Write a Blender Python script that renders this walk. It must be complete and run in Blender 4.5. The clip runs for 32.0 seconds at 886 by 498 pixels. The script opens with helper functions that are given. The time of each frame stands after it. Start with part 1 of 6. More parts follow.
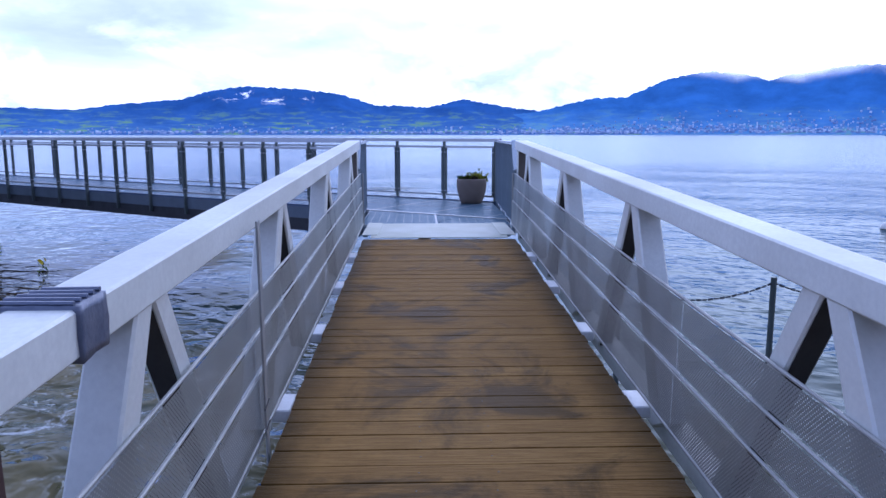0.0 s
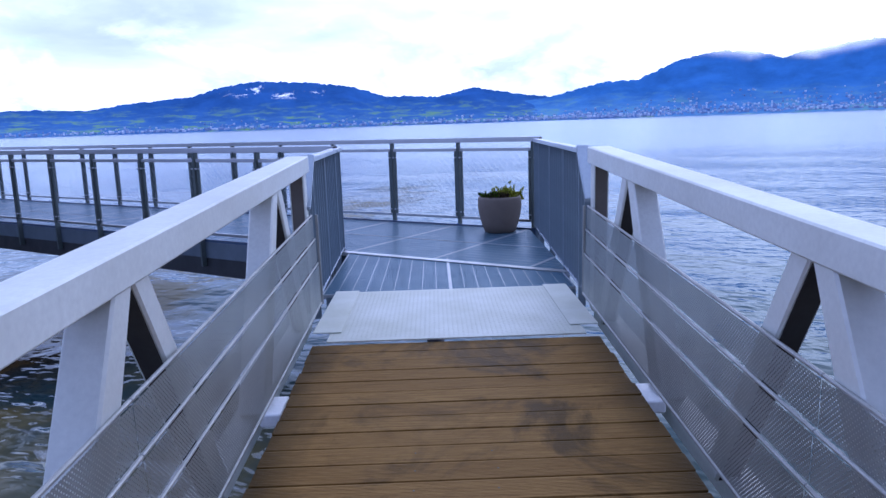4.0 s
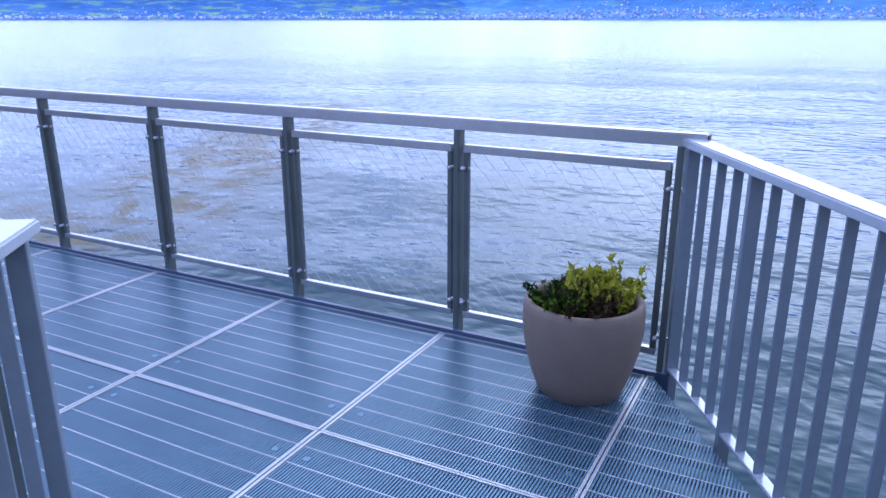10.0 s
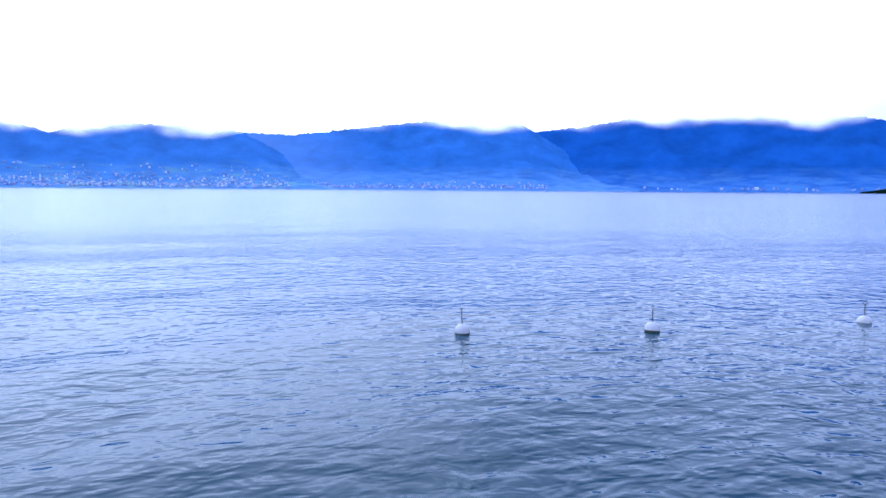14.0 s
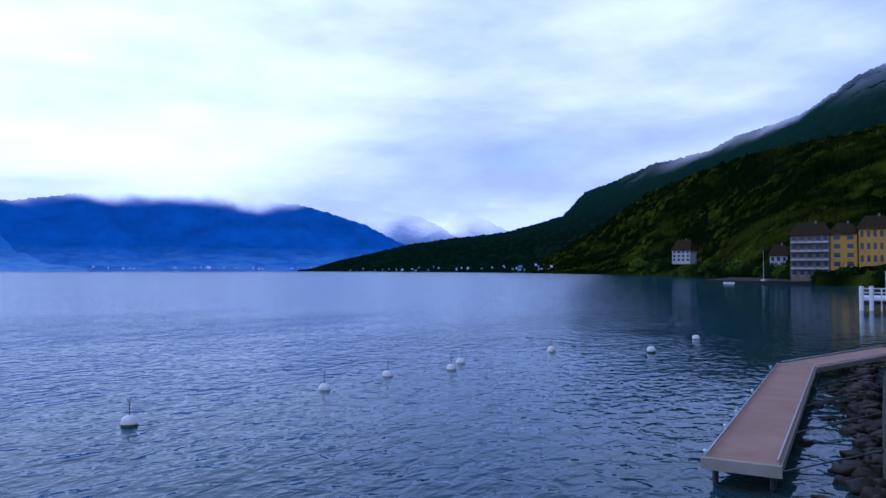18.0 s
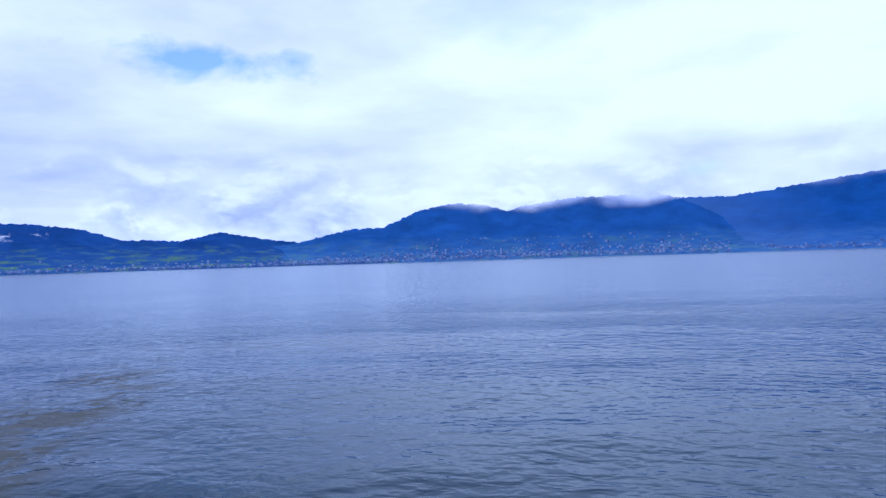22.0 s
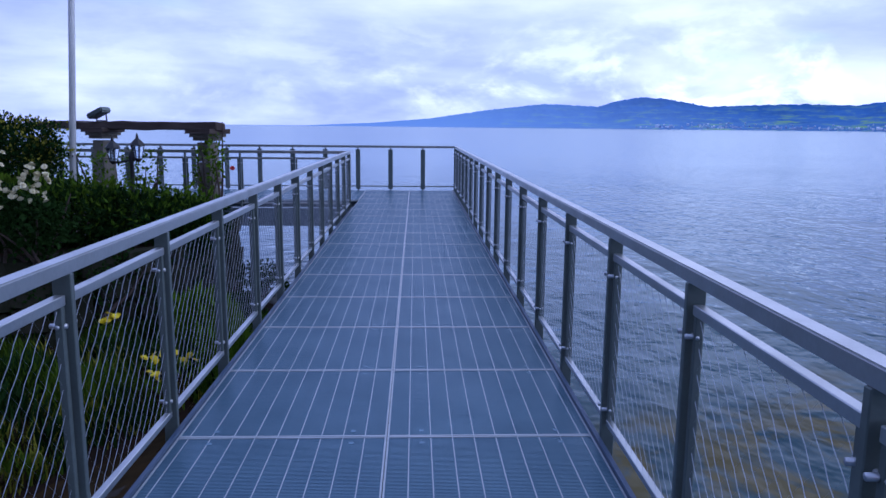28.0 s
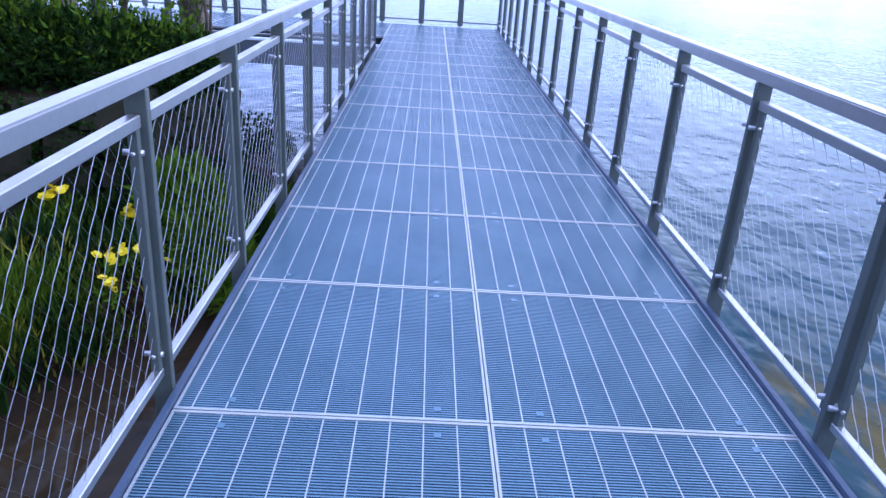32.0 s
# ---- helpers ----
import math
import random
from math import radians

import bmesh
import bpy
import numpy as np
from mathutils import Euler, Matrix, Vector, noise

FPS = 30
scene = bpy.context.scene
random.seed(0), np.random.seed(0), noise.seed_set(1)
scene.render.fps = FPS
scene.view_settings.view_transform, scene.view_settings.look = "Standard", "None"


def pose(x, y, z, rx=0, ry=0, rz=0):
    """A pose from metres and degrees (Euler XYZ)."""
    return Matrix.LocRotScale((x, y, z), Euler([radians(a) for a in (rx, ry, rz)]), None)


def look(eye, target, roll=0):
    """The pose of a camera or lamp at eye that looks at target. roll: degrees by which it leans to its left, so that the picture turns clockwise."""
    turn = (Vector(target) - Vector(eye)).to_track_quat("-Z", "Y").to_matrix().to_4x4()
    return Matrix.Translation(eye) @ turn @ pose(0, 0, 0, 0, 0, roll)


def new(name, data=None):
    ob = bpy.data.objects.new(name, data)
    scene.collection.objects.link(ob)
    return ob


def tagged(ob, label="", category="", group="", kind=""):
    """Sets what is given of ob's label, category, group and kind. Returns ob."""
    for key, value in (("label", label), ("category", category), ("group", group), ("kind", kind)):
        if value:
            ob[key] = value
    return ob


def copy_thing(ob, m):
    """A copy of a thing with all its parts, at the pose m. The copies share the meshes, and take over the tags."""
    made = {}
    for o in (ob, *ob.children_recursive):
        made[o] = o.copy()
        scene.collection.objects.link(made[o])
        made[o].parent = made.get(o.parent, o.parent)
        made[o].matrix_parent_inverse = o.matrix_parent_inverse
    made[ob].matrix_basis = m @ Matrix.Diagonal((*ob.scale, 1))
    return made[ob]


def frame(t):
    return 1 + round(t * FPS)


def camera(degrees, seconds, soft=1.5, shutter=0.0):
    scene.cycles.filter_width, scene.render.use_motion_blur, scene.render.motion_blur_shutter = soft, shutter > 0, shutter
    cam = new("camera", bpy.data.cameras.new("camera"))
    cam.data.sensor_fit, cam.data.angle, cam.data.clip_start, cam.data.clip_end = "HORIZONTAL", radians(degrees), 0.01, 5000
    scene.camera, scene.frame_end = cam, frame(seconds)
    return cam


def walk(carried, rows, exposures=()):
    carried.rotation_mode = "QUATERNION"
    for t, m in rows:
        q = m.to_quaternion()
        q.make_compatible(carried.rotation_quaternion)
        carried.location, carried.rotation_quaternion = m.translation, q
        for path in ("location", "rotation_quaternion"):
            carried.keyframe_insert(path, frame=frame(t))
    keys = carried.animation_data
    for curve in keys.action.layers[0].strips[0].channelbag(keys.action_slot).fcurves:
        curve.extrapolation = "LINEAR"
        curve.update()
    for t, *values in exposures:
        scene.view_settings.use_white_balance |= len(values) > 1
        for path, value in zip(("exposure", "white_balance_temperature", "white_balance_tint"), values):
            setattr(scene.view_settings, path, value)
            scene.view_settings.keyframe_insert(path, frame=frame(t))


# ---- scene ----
cam = camera(62.7, 32.0)
PATH = [
    (0, (-10.017, -5.973, 1.171), (-8.343, -4.924, 0.859), 0.0),
    (0.5, (-9.572, -5.754, 1.197), (-7.948, -4.640, 0.848), -2.1),
    (1, (-9.196, -5.441, 1.185), (-7.562, -4.343, 0.829), -2.8),
    (1.5, (-8.838, -5.116, 1.241), (-7.143, -4.095, 0.952), -1.7),
    (2, (-8.431, -4.875, 1.254), (-6.761, -3.817, 0.953), -3.3),
    (2.5, (-8.061, -4.613, 1.229), (-6.394, -3.566, 0.875), -2.7),
    (3, (-7.656, -4.327, 1.275), (-5.945, -3.347, 0.935), -1.0),
    (3.5, (-7.193, -4.121, 1.272), (-5.522, -3.071, 0.945), -2.0),
    (5.5, (-5.268, -2.856, 1.378), (-3.643, -1.757, 0.988), -1.2),
    (6, (-4.925, -2.577, 1.417), (-3.260, -1.542, 1.020), -0.9),
    (6.5, (-4.460, -2.336, 1.465), (-2.828, -1.230, 1.130), -0.6),
    (7, (-4.129, -2.034, 1.458), (-2.449, -0.997, 1.135), -0.4),
    (7.5, (-3.842, -1.768, 1.497), (-2.134, -0.799, 1.118), -0.9),
    (8, (-3.430, -1.518, 1.514), (-1.842, -0.383, 1.076), -3.6),
    (8.5, (-3.112, -1.203, 1.471), (-1.561, -0.036, 0.988), -1.6),
    (9, (-2.798, -0.895, 1.544), (-1.199, 0.172, 0.991), 0.2),
    (9.5, (-2.382, -0.703, 1.526), (-0.768, 0.322, 0.940), -1.4),
    (10, (-1.998, -0.557, 1.538), (-0.307, 0.324, 0.936), 0.0),
    (10.5, (-1.685, -0.270, 1.581), (0.134, 0.444, 1.156), -0.5),
    (11, (-1.327, -0.093, 1.565), (0.573, 0.415, 1.201), -1.4),
    (11.5, (-0.990, 0.013, 1.608), (0.954, 0.326, 1.260), -0.7),
    (12, (-0.684, 0.135, 1.609), (1.267, -0.167, 1.289), 0.5),
    (12.5, (-0.427, 0.228, 1.591), (1.455, -0.354, 1.249), 1.4),
    (13, (-0.154, 0.298, 1.599), (1.736, -0.276, 1.284), 0.3),
    (13.5, (0.050, 0.331, 1.613), (1.925, -0.300, 1.320), 1.0),
    (14, (0.249, 0.431, 1.647), (2.122, -0.250, 1.484), 0.4),
    (14.5, (0.347, 0.484, 1.662), (2.113, -0.441, 1.503), 2.1),
    (15, (0.405, 0.518, 1.670), (1.969, -0.725, 1.574), 1.7),
    (15.5, (0.482, 0.565, 1.702), (1.804, -0.934, 1.607), 1.0),
    (17.5, (0.761, 0.694, 1.725), (1.597, -1.122, 1.765), 0.1),
    (18, (0.755, 0.681, 1.737), (1.722, -1.069, 1.796), -0.0),
    (18.5, (0.782, 0.715, 1.742), (1.963, -0.898, 1.806), -0.3),
    (19, (0.793, 0.776, 1.741), (2.207, -0.636, 1.823), -0.4),
    (19.5, (0.792, 0.846, 1.739), (2.396, -0.346, 1.801), -0.6),
    (20, (0.801, 0.915, 1.746), (2.577, -0.003, 1.792), -0.3),
    (20.5, (0.794, 0.939, 1.750), (2.704, 0.348, 1.799), -0.6),
    (21, (0.783, 0.907, 1.745), (2.765, 0.643, 1.790), -1.5),
    (21.5, (0.779, 0.847, 1.736), (2.773, 1.006, 1.755), -2.0),
    (22, (0.779, 0.781, 1.728), (2.723, 1.247, 1.760), -1.8),
    (22.5, (0.780, 0.725, 1.721), (2.646, 1.443, 1.775), -2.4),
    (23, (0.789, 0.693, 1.715), (2.517, 1.700, 1.727), -1.0),
    (23.5, (0.808, 0.696, 1.707), (2.321, 2.003, 1.745), -1.9),
    (24, (0.808, 0.744, 1.695), (2.018, 2.336, 1.675), -1.8),
    (24.5, (0.762, 0.841, 1.677), (1.657, 2.630, 1.651), -3.6),
    (25, (0.648, 0.993, 1.647), (1.272, 2.890, 1.542), -2.4),
    (25.5, (0.498, 1.201, 1.632), (0.856, 3.166, 1.524), -2.7),
    (26, (0.384, 1.446, 1.620), (0.621, 3.424, 1.441), -0.8),
    (26.5, (0.390, 1.715, 1.613), (0.543, 3.698, 1.406), -0.1),
    (28.5, (0.081, 3.008, 1.565), (0.131, 4.976, 1.213), -0.1),
    (29, (0.075, 3.352, 1.569), (0.081, 5.323, 1.231), -1.1),
    (29.5, (0.014, 3.633, 1.526), (0.076, 5.585, 1.098), 1.0),
    (30, (-0.090, 3.962, 1.522), (0.070, 5.889, 1.011), 1.5),
    (30.5, (-0.148, 4.251, 1.483), (0.033, 6.144, 0.861), 1.1),
    (31, (-0.178, 4.586, 1.493), (-0.059, 6.478, 0.854), 0.7),
    (31.5, (-0.226, 4.872, 1.454), (-0.157, 6.755, 0.785), 2.7),
    (32, (-0.274, 5.172, 1.468), (-0.206, 7.020, 0.706), 3.9),
]
EXPOSURES = [(0, 0.32, 5000), (6, 0.3, 5000), (8, 0.62, 5100), (9, 0.78, 5200), (10, 1.0, 5300), (11, 0.95, 5200), (12, 0.85, 5100), (13, 0.80, 5050), (14, 0.72, 5000), (15.5, 0.1, 4850), (17.5, -0.12, 4750), (20, -0.2, 4750), (23, -0.5, 4700), (24, -0.42, 4800), (25, -0.16, 4950), (26, -0.18, 5000), (28.5, 0.1, 5000), (30, 0.6, 5050), (31, 1.0, 5200), (32, 1.3, 5250)]
walk(cam, [(t, look(eye, target, roll)) for t, eye, target, roll in PATH], [(t, e, k, 19) for t, e, k in EXPOSURES])

# ---------------------------------------------------------------- world, sun
WATER = -1.7
L = 1.03                    # pitch of gratings and posts along the walkway
GYAW = -56.2                # heading of the gangway, seen from above
SLOPE = 2.3                 # its rise towards the platform, degrees

world = bpy.data.worlds.new("overcast_sky")
scene.world = world
world.use_nodes = True


class Nodes:
    """A little shorthand for building node trees."""
    def __init__(self, tree):
        self.tree = tree
        tree.nodes.clear()

    def add(self, kind, **values):
        n = self.tree.nodes.new(kind)
        for key, v in values.items():
            if key in n.inputs:
                n.inputs[key].default_value = v
        return n

    def link(self, a, b):
        self.tree.links.new(a, b)

    def maths(self, op, a, b=None):
        n = self.tree.nodes.new("ShaderNodeMath")
        n.operation = op
        for i, v in enumerate((a, b)):
            if v is None:
                continue
            if isinstance(v, (int, float)):
                n.inputs[i].default_value = v
            else:
                self.link(v, n.inputs[i])
        return n.outputs[0]

    def vec(self, op, a, b):
        n = self.tree.nodes.new("ShaderNodeVectorMath")
        n.operation = op
        for i, v in enumerate((a, b)):
            if isinstance(v, (tuple, list)):
                n.inputs[i].default_value = v
            else:
                self.link(v, n.inputs[i])
        return n.outputs["Value"] if op in ("LENGTH", "DISTANCE", "DOT_PRODUCT") else n.outputs[0]

    def noise(self, vector, scale, detail=4.0, rough=0.55, distort=0.0):
        n = self.tree.nodes.new("ShaderNodeTexNoise")
        n.inputs["Scale"].default_value = scale
        n.inputs["Detail"].default_value = detail
        n.inputs["Roughness"].default_value = rough
        n.inputs["Distortion"].default_value = distort
        if vector is not None:
            self.link(vector, n.inputs["Vector"])
        return n.outputs["Fac"]

    def ramp(self, fac, stops):
        n = self.tree.nodes.new("ShaderNodeValToRGB")
        e = n.color_ramp.elements
        while len(e) < len(stops):
            e.new(0.5)
        for el, (p, c) in zip(e, stops):
            el.position = p
            el.color = (*c, 1) if len(c) == 3 else c
        self.link(fac, n.inputs[0])
        return n.outputs[0]

    def level(self, fac, lo, hi, a=0.0, b=1.0):
        n = self.tree.nodes.new("ShaderNodeMapRange")
        n.inputs[1].default_value, n.inputs[2].default_value = lo, hi
        n.inputs[3].default_value, n.inputs[4].default_value = a, b
        self.link(fac, n.inputs[0])
        return n.outputs[0]

    def mix(self, fac, a, b, blend="MIX"):
        n = self.tree.nodes.new("ShaderNodeMix")
        n.data_type = "RGBA"
        n.blend_type = blend
        for sock, v in ((n.inputs[0], fac), (n.inputs[6], a), (n.inputs[7], b)):
            if isinstance(v, (int, float)):
                sock.default_value = v
            elif isinstance(v, (tuple, list)):
                sock.default_value = (*v, 1) if len(v) == 3 else v
            else:
                self.link(v, sock)
        return n.outputs[2]


def build_sky():
    n = Nodes(world.node_tree)
    out = n.add("ShaderNodeOutputWorld")
    co = n.add("ShaderNodeTexCoord").outputs["Generated"]
    sky = n.add("ShaderNodeTexSky")
    sky.sky_type = "NISHITA"
    sky.sun_disc = False
    sky.sun_elevation, sky.sun_rotation = radians(42), radians(75)
    sky.dust_density, sky.altitude = 0.1, 1500
    clear = n.add("ShaderNodeBackground", Strength=0.15)
    n.link(sky.outputs[0], clear.inputs[0])
    # cloud sheet, foreshortened towards the horizon
    sep = n.add("ShaderNodeSeparateXYZ")
    n.link(co, sep.inputs[0])
    up = n.maths("ADD", n.maths("MAXIMUM", sep.outputs[2], 0.0), 0.16)
    flat = n.add("ShaderNodeCombineXYZ")
    n.link(n.maths("DIVIDE", sep.outputs[0], up), flat.inputs[0])
    n.link(n.maths("DIVIDE", sep.outputs[1], up), flat.inputs[1])
    n.link(n.maths("MULTIPLY", sep.outputs[2], 2.0), flat.inputs[2])
    big = n.noise(flat.outputs[0], 0.55, 3, 0.5, 0.3)
    mid = n.noise(flat.outputs[0], 1.5, 6, 0.55, 0.05)
    streak = n.noise(n.vec("MULTIPLY", co, (1, 1, 4.5)), 2.2, 6, 0.52, 0.4)
    low = n.level(sep.outputs[2], 0.10, 0.42, 1.0, 0.0)
    fine = n.maths("ADD", n.maths("MULTIPLY", mid, n.maths("SUBTRACT", 1.0, n.maths("MULTIPLY", low, 0.75))),
                   n.maths("MULTIPLY", n.maths("MULTIPLY", streak, low), 0.80))
    tone = n.maths("ADD", n.maths("MULTIPLY", big, 0.48), n.maths("MULTIPLY", fine, 0.66))
    # brighter towards the veiled sun, greyer over the southern slope
    sunward = n.level(n.vec("DOT_PRODUCT", co, (0.905, 0.12, 0.40)), 0.1, 1.0, -0.125, 0.115)
    tone = n.maths("ADD", tone, sunward)
    colour = n.ramp(tone, CLOUD_STOPS)
    # heaped clouds low over the far shore: lit tops, grey undersides
    puff_at = n.vec("MULTIPLY", co, (1, 1, 1.9))
    heap = n.noise(puff_at, 8.0, 8, 0.56, 0.25)
    below = n.noise(n.vec("ADD", puff_at, (0.012, 0.002, 0.030)), 8.0, 5, 0.55, 0.25)
    lit = n.level(n.maths("SUBTRACT", heap, below), -0.10, 0.10)
    belt = n.maths("MULTIPLY", n.level(sep.outputs[2], 0.0, 0.035, 0.35, 1.0), n.level(sep.outputs[2], 0.055, 0.17, 1.0, 0.0))
    # the heaps stand over the western and northern shore, thin cloud over the southern one
    northern = n.level(n.vec("DOT_PRODUCT", co, (0.62, 0.78, 0.0)), 0.15, 0.75, 0.25, 1.0)
    northern = n.maths("MULTIPLY", northern, n.level(sep.outputs[0], -0.1, 0.35, 0.35, 1.0))
    amount = n.maths("MULTIPLY", n.maths("MULTIPLY", belt, northern), n.level(heap, 0.40, 0.56))
    heaps = n.ramp(lit, [(0.0, (0.62, 0.68, 0.98)), (0.45, (0.88, 0.92, 1.16)), (1.0, (1.34, 1.33, 1.44))])
    colour = n.mix(amount, colour, heaps)
    # a greyer bank of stratus lies on the southern mountain tops
    bank = n.maths("MULTIPLY", n.level(sep.outputs[2], 0.07, 0.19, 1.0, 0.0), n.level(n.vec("DOT_PRODUCT", co, (0.62, 0.78, 0.0)), 0.0, 0.45, 1.0, 0.0))
    colour = n.mix(n.maths("MULTIPLY", bank, n.level(streak, 0.38, 0.58, 0.85, 0.25)), colour, (0.58, 0.64, 0.93))
    # unseen overhead, the sky is darkened so the near water stays dark
    colour = n.mix(n.level(sep.outputs[2], 0.31, 0.68, 0.0, 0.8), colour, (0.36, 0.42, 0.58))
    cloud = n.add("ShaderNodeBackground", Strength=1.0)
    n.link(colour, cloud.inputs[0])
    # the few openings in the cloud
    gap = n.noise(flat.outputs[0], 0.9, 5, 0.5)
    hole = n.vec("DISTANCE", n.vec("MULTIPLY", co, (1, 1, 5.0)), (0.83, 0.49, 5.0 * 0.262))
    hole = n.level(n.maths("ADD", hole, n.maths("MULTIPLY", n.maths("SUBTRACT", heap, 0.5), 0.55)), 0.04, 0.15, 0.9, 0.0)
    openness = n.maths("MAXIMUM", n.level(gap, 0.64, 0.8, 0.0, 0.5), hole)
    mixer = n.add("ShaderNodeMixShader")
    n.link(openness, mixer.inputs[0])
    n.link(cloud.outputs[0], mixer.inputs[1])
    n.link(clear.outputs[0], mixer.inputs[2])
    n.link(mixer.outputs[0], out.inputs[0])


CLOUD_STOPS = [(0.40, (0.50, 0.55, 0.88)), (0.49, (0.71, 0.75, 1.07)), (0.58, (0.98, 0.99, 1.24)), (0.76, (1.42, 1.40, 1.55))]
build_sky()
sun_data = bpy.data.lights.new("veiled_sun", "SUN")
sun_data.energy, sun_data.angle, sun_data.color = 0.6, radians(60), (1.0, 0.96, 0.9)
sun = new("veiled_sun", sun_data)
sun.matrix_world = look((0, 0, 60), (-40, -5, 24))

# ---------------------------------------------------------------- materials
def material(name, base, rough=0.5, metal=0.0, second=None, scale=8.0, grain=120.0, bump=0.1, wear=0.3, coords="Object", spec=0.5, stretch=(1, 1, 1), mottled=0.0):
    """Two-scale variation of colour and gloss, and a fine relief."""
    mat = bpy.data.materials.new(name)
    mat.use_nodes = True
    n = Nodes(mat.node_tree)
    out = n.add("ShaderNodeOutputMaterial")
    p = n.add("ShaderNodeBsdfPrincipled", Metallic=metal)
    p.inputs["Specular IOR Level"].default_value = spec
    co = n.add("ShaderNodeTexCoord").outputs[coords]
    if stretch != (1, 1, 1):
        co = n.vec("MULTIPLY", co, stretch)
    coarse = n.noise(co, scale, 5, 0.6)
    fine = n.noise(co, grain, 3, 0.6)
    second = second or tuple(c * (1 - wear) for c in base)
    col = n.mix(n.level(coarse, 0.32, 0.7), base, second)
    col = n.mix(n.level(fine, 0.3, 0.75, 0.0, 0.35), col, tuple(c * 0.6 for c in base))
    rnd = n.add("ShaderNodeObjectInfo").outputs["Random"]
    col = n.mix(n.level(rnd, 0, 1, 0.0, 0.25), col, tuple(min(1, c * 0.72) for c in base))
    if mottled:
        geo = n.add("ShaderNodeNewGeometry").outputs["Random Per Island"]
        col = n.mix(n.level(geo, 0, 1, 0, mottled), col, second)
    n.link(col, p.inputs["Base Color"])
    n.link(n.level(coarse, 0.3, 0.75, rough * 0.85, min(1, rough * 1.2)), p.inputs["Roughness"])
    if bump:
        b = n.add("ShaderNodeBump", Strength=bump, Distance=0.004)
        n.link(n.maths("ADD", fine, n.maths("MULTIPLY", coarse, 0.6)), b.inputs["Height"])
        n.link(b.outputs[0], p.inputs["Normal"])
    n.link(p.outputs[0], out.inputs[0])
    return mat


zinc = material("galvanised_steel", (0.52, 0.54, 0.55), 0.34, 0.92, (0.42, 0.44, 0.45), 5, 60, 0.05)
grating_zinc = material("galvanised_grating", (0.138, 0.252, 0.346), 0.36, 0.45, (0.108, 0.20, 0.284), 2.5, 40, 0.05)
# rims get a paler zinc: sky caught on their flat tops, painted in
rim_zinc = material("sky_pale_grating_rim", (0.50, 0.54, 0.57), 0.42, 0.45, (0.38, 0.42, 0.45), 4, 60, 0.05)
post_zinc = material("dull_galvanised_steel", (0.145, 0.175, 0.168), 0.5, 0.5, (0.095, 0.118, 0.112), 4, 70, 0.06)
alu = material("weathered_aluminium", (0.78, 0.80, 0.74), 0.5, 0.12, (0.62, 0.63, 0.57), 1.6, 50, 0.06)
alu_dull = material("dull_aluminium_fold", (0.43, 0.435, 0.41), 0.5, 0.3, (0.32, 0.325, 0.30), 5, 50, 0.06)
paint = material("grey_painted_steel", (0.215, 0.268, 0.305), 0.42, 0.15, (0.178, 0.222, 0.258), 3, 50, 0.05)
edge_paint = material("dark_blue_painted_channel", (0.075, 0.115, 0.19), 0.4, 0.2, (0.055, 0.085, 0.15), 3, 50, 0.05)
# the fence's painted steel made paler: sky sheen on flat rails painted in
paint_top = material("sky_sheen_painted_rail", (0.50, 0.56, 0.61), 0.24, 0.35, (0.43, 0.48, 0.54), 3, 50, 0.05)
dark_steel = material("dark_wet_steel", (0.05, 0.055, 0.06), 0.5, 0.3, (0.03, 0.03, 0.035), 4, 60, 0.1)
beam_steel = material("bridge_girder_steel", (0.16, 0.20, 0.24), 0.5, 0.4, (0.11, 0.14, 0.17), 2, 40, 0.08)
rust = material("rusty_brown_steel", (0.10, 0.05, 0.035), 0.8, 0.1, (0.06, 0.03, 0.02), 8, 60, 0.3)
black = material("black_plastic", (0.015, 0.015, 0.018), 0.5, 0.0, None, 8, 80, 0.1)
wire = material("stainless_wire", (0.62, 0.64, 0.68), 0.35, 0.8, None, 10, 80, 0.0)
plate_paint = material("worn_pale_plate", (0.72, 0.73, 0.64), 0.5, 0.05, (0.54, 0.55, 0.42), 2.2, 90, 0.15)
tape = material("silver_grey_tape", (0.10, 0.12, 0.18), 0.35, 0.2, (0.2, 0.22, 0.28), 12, 60, 0.4)
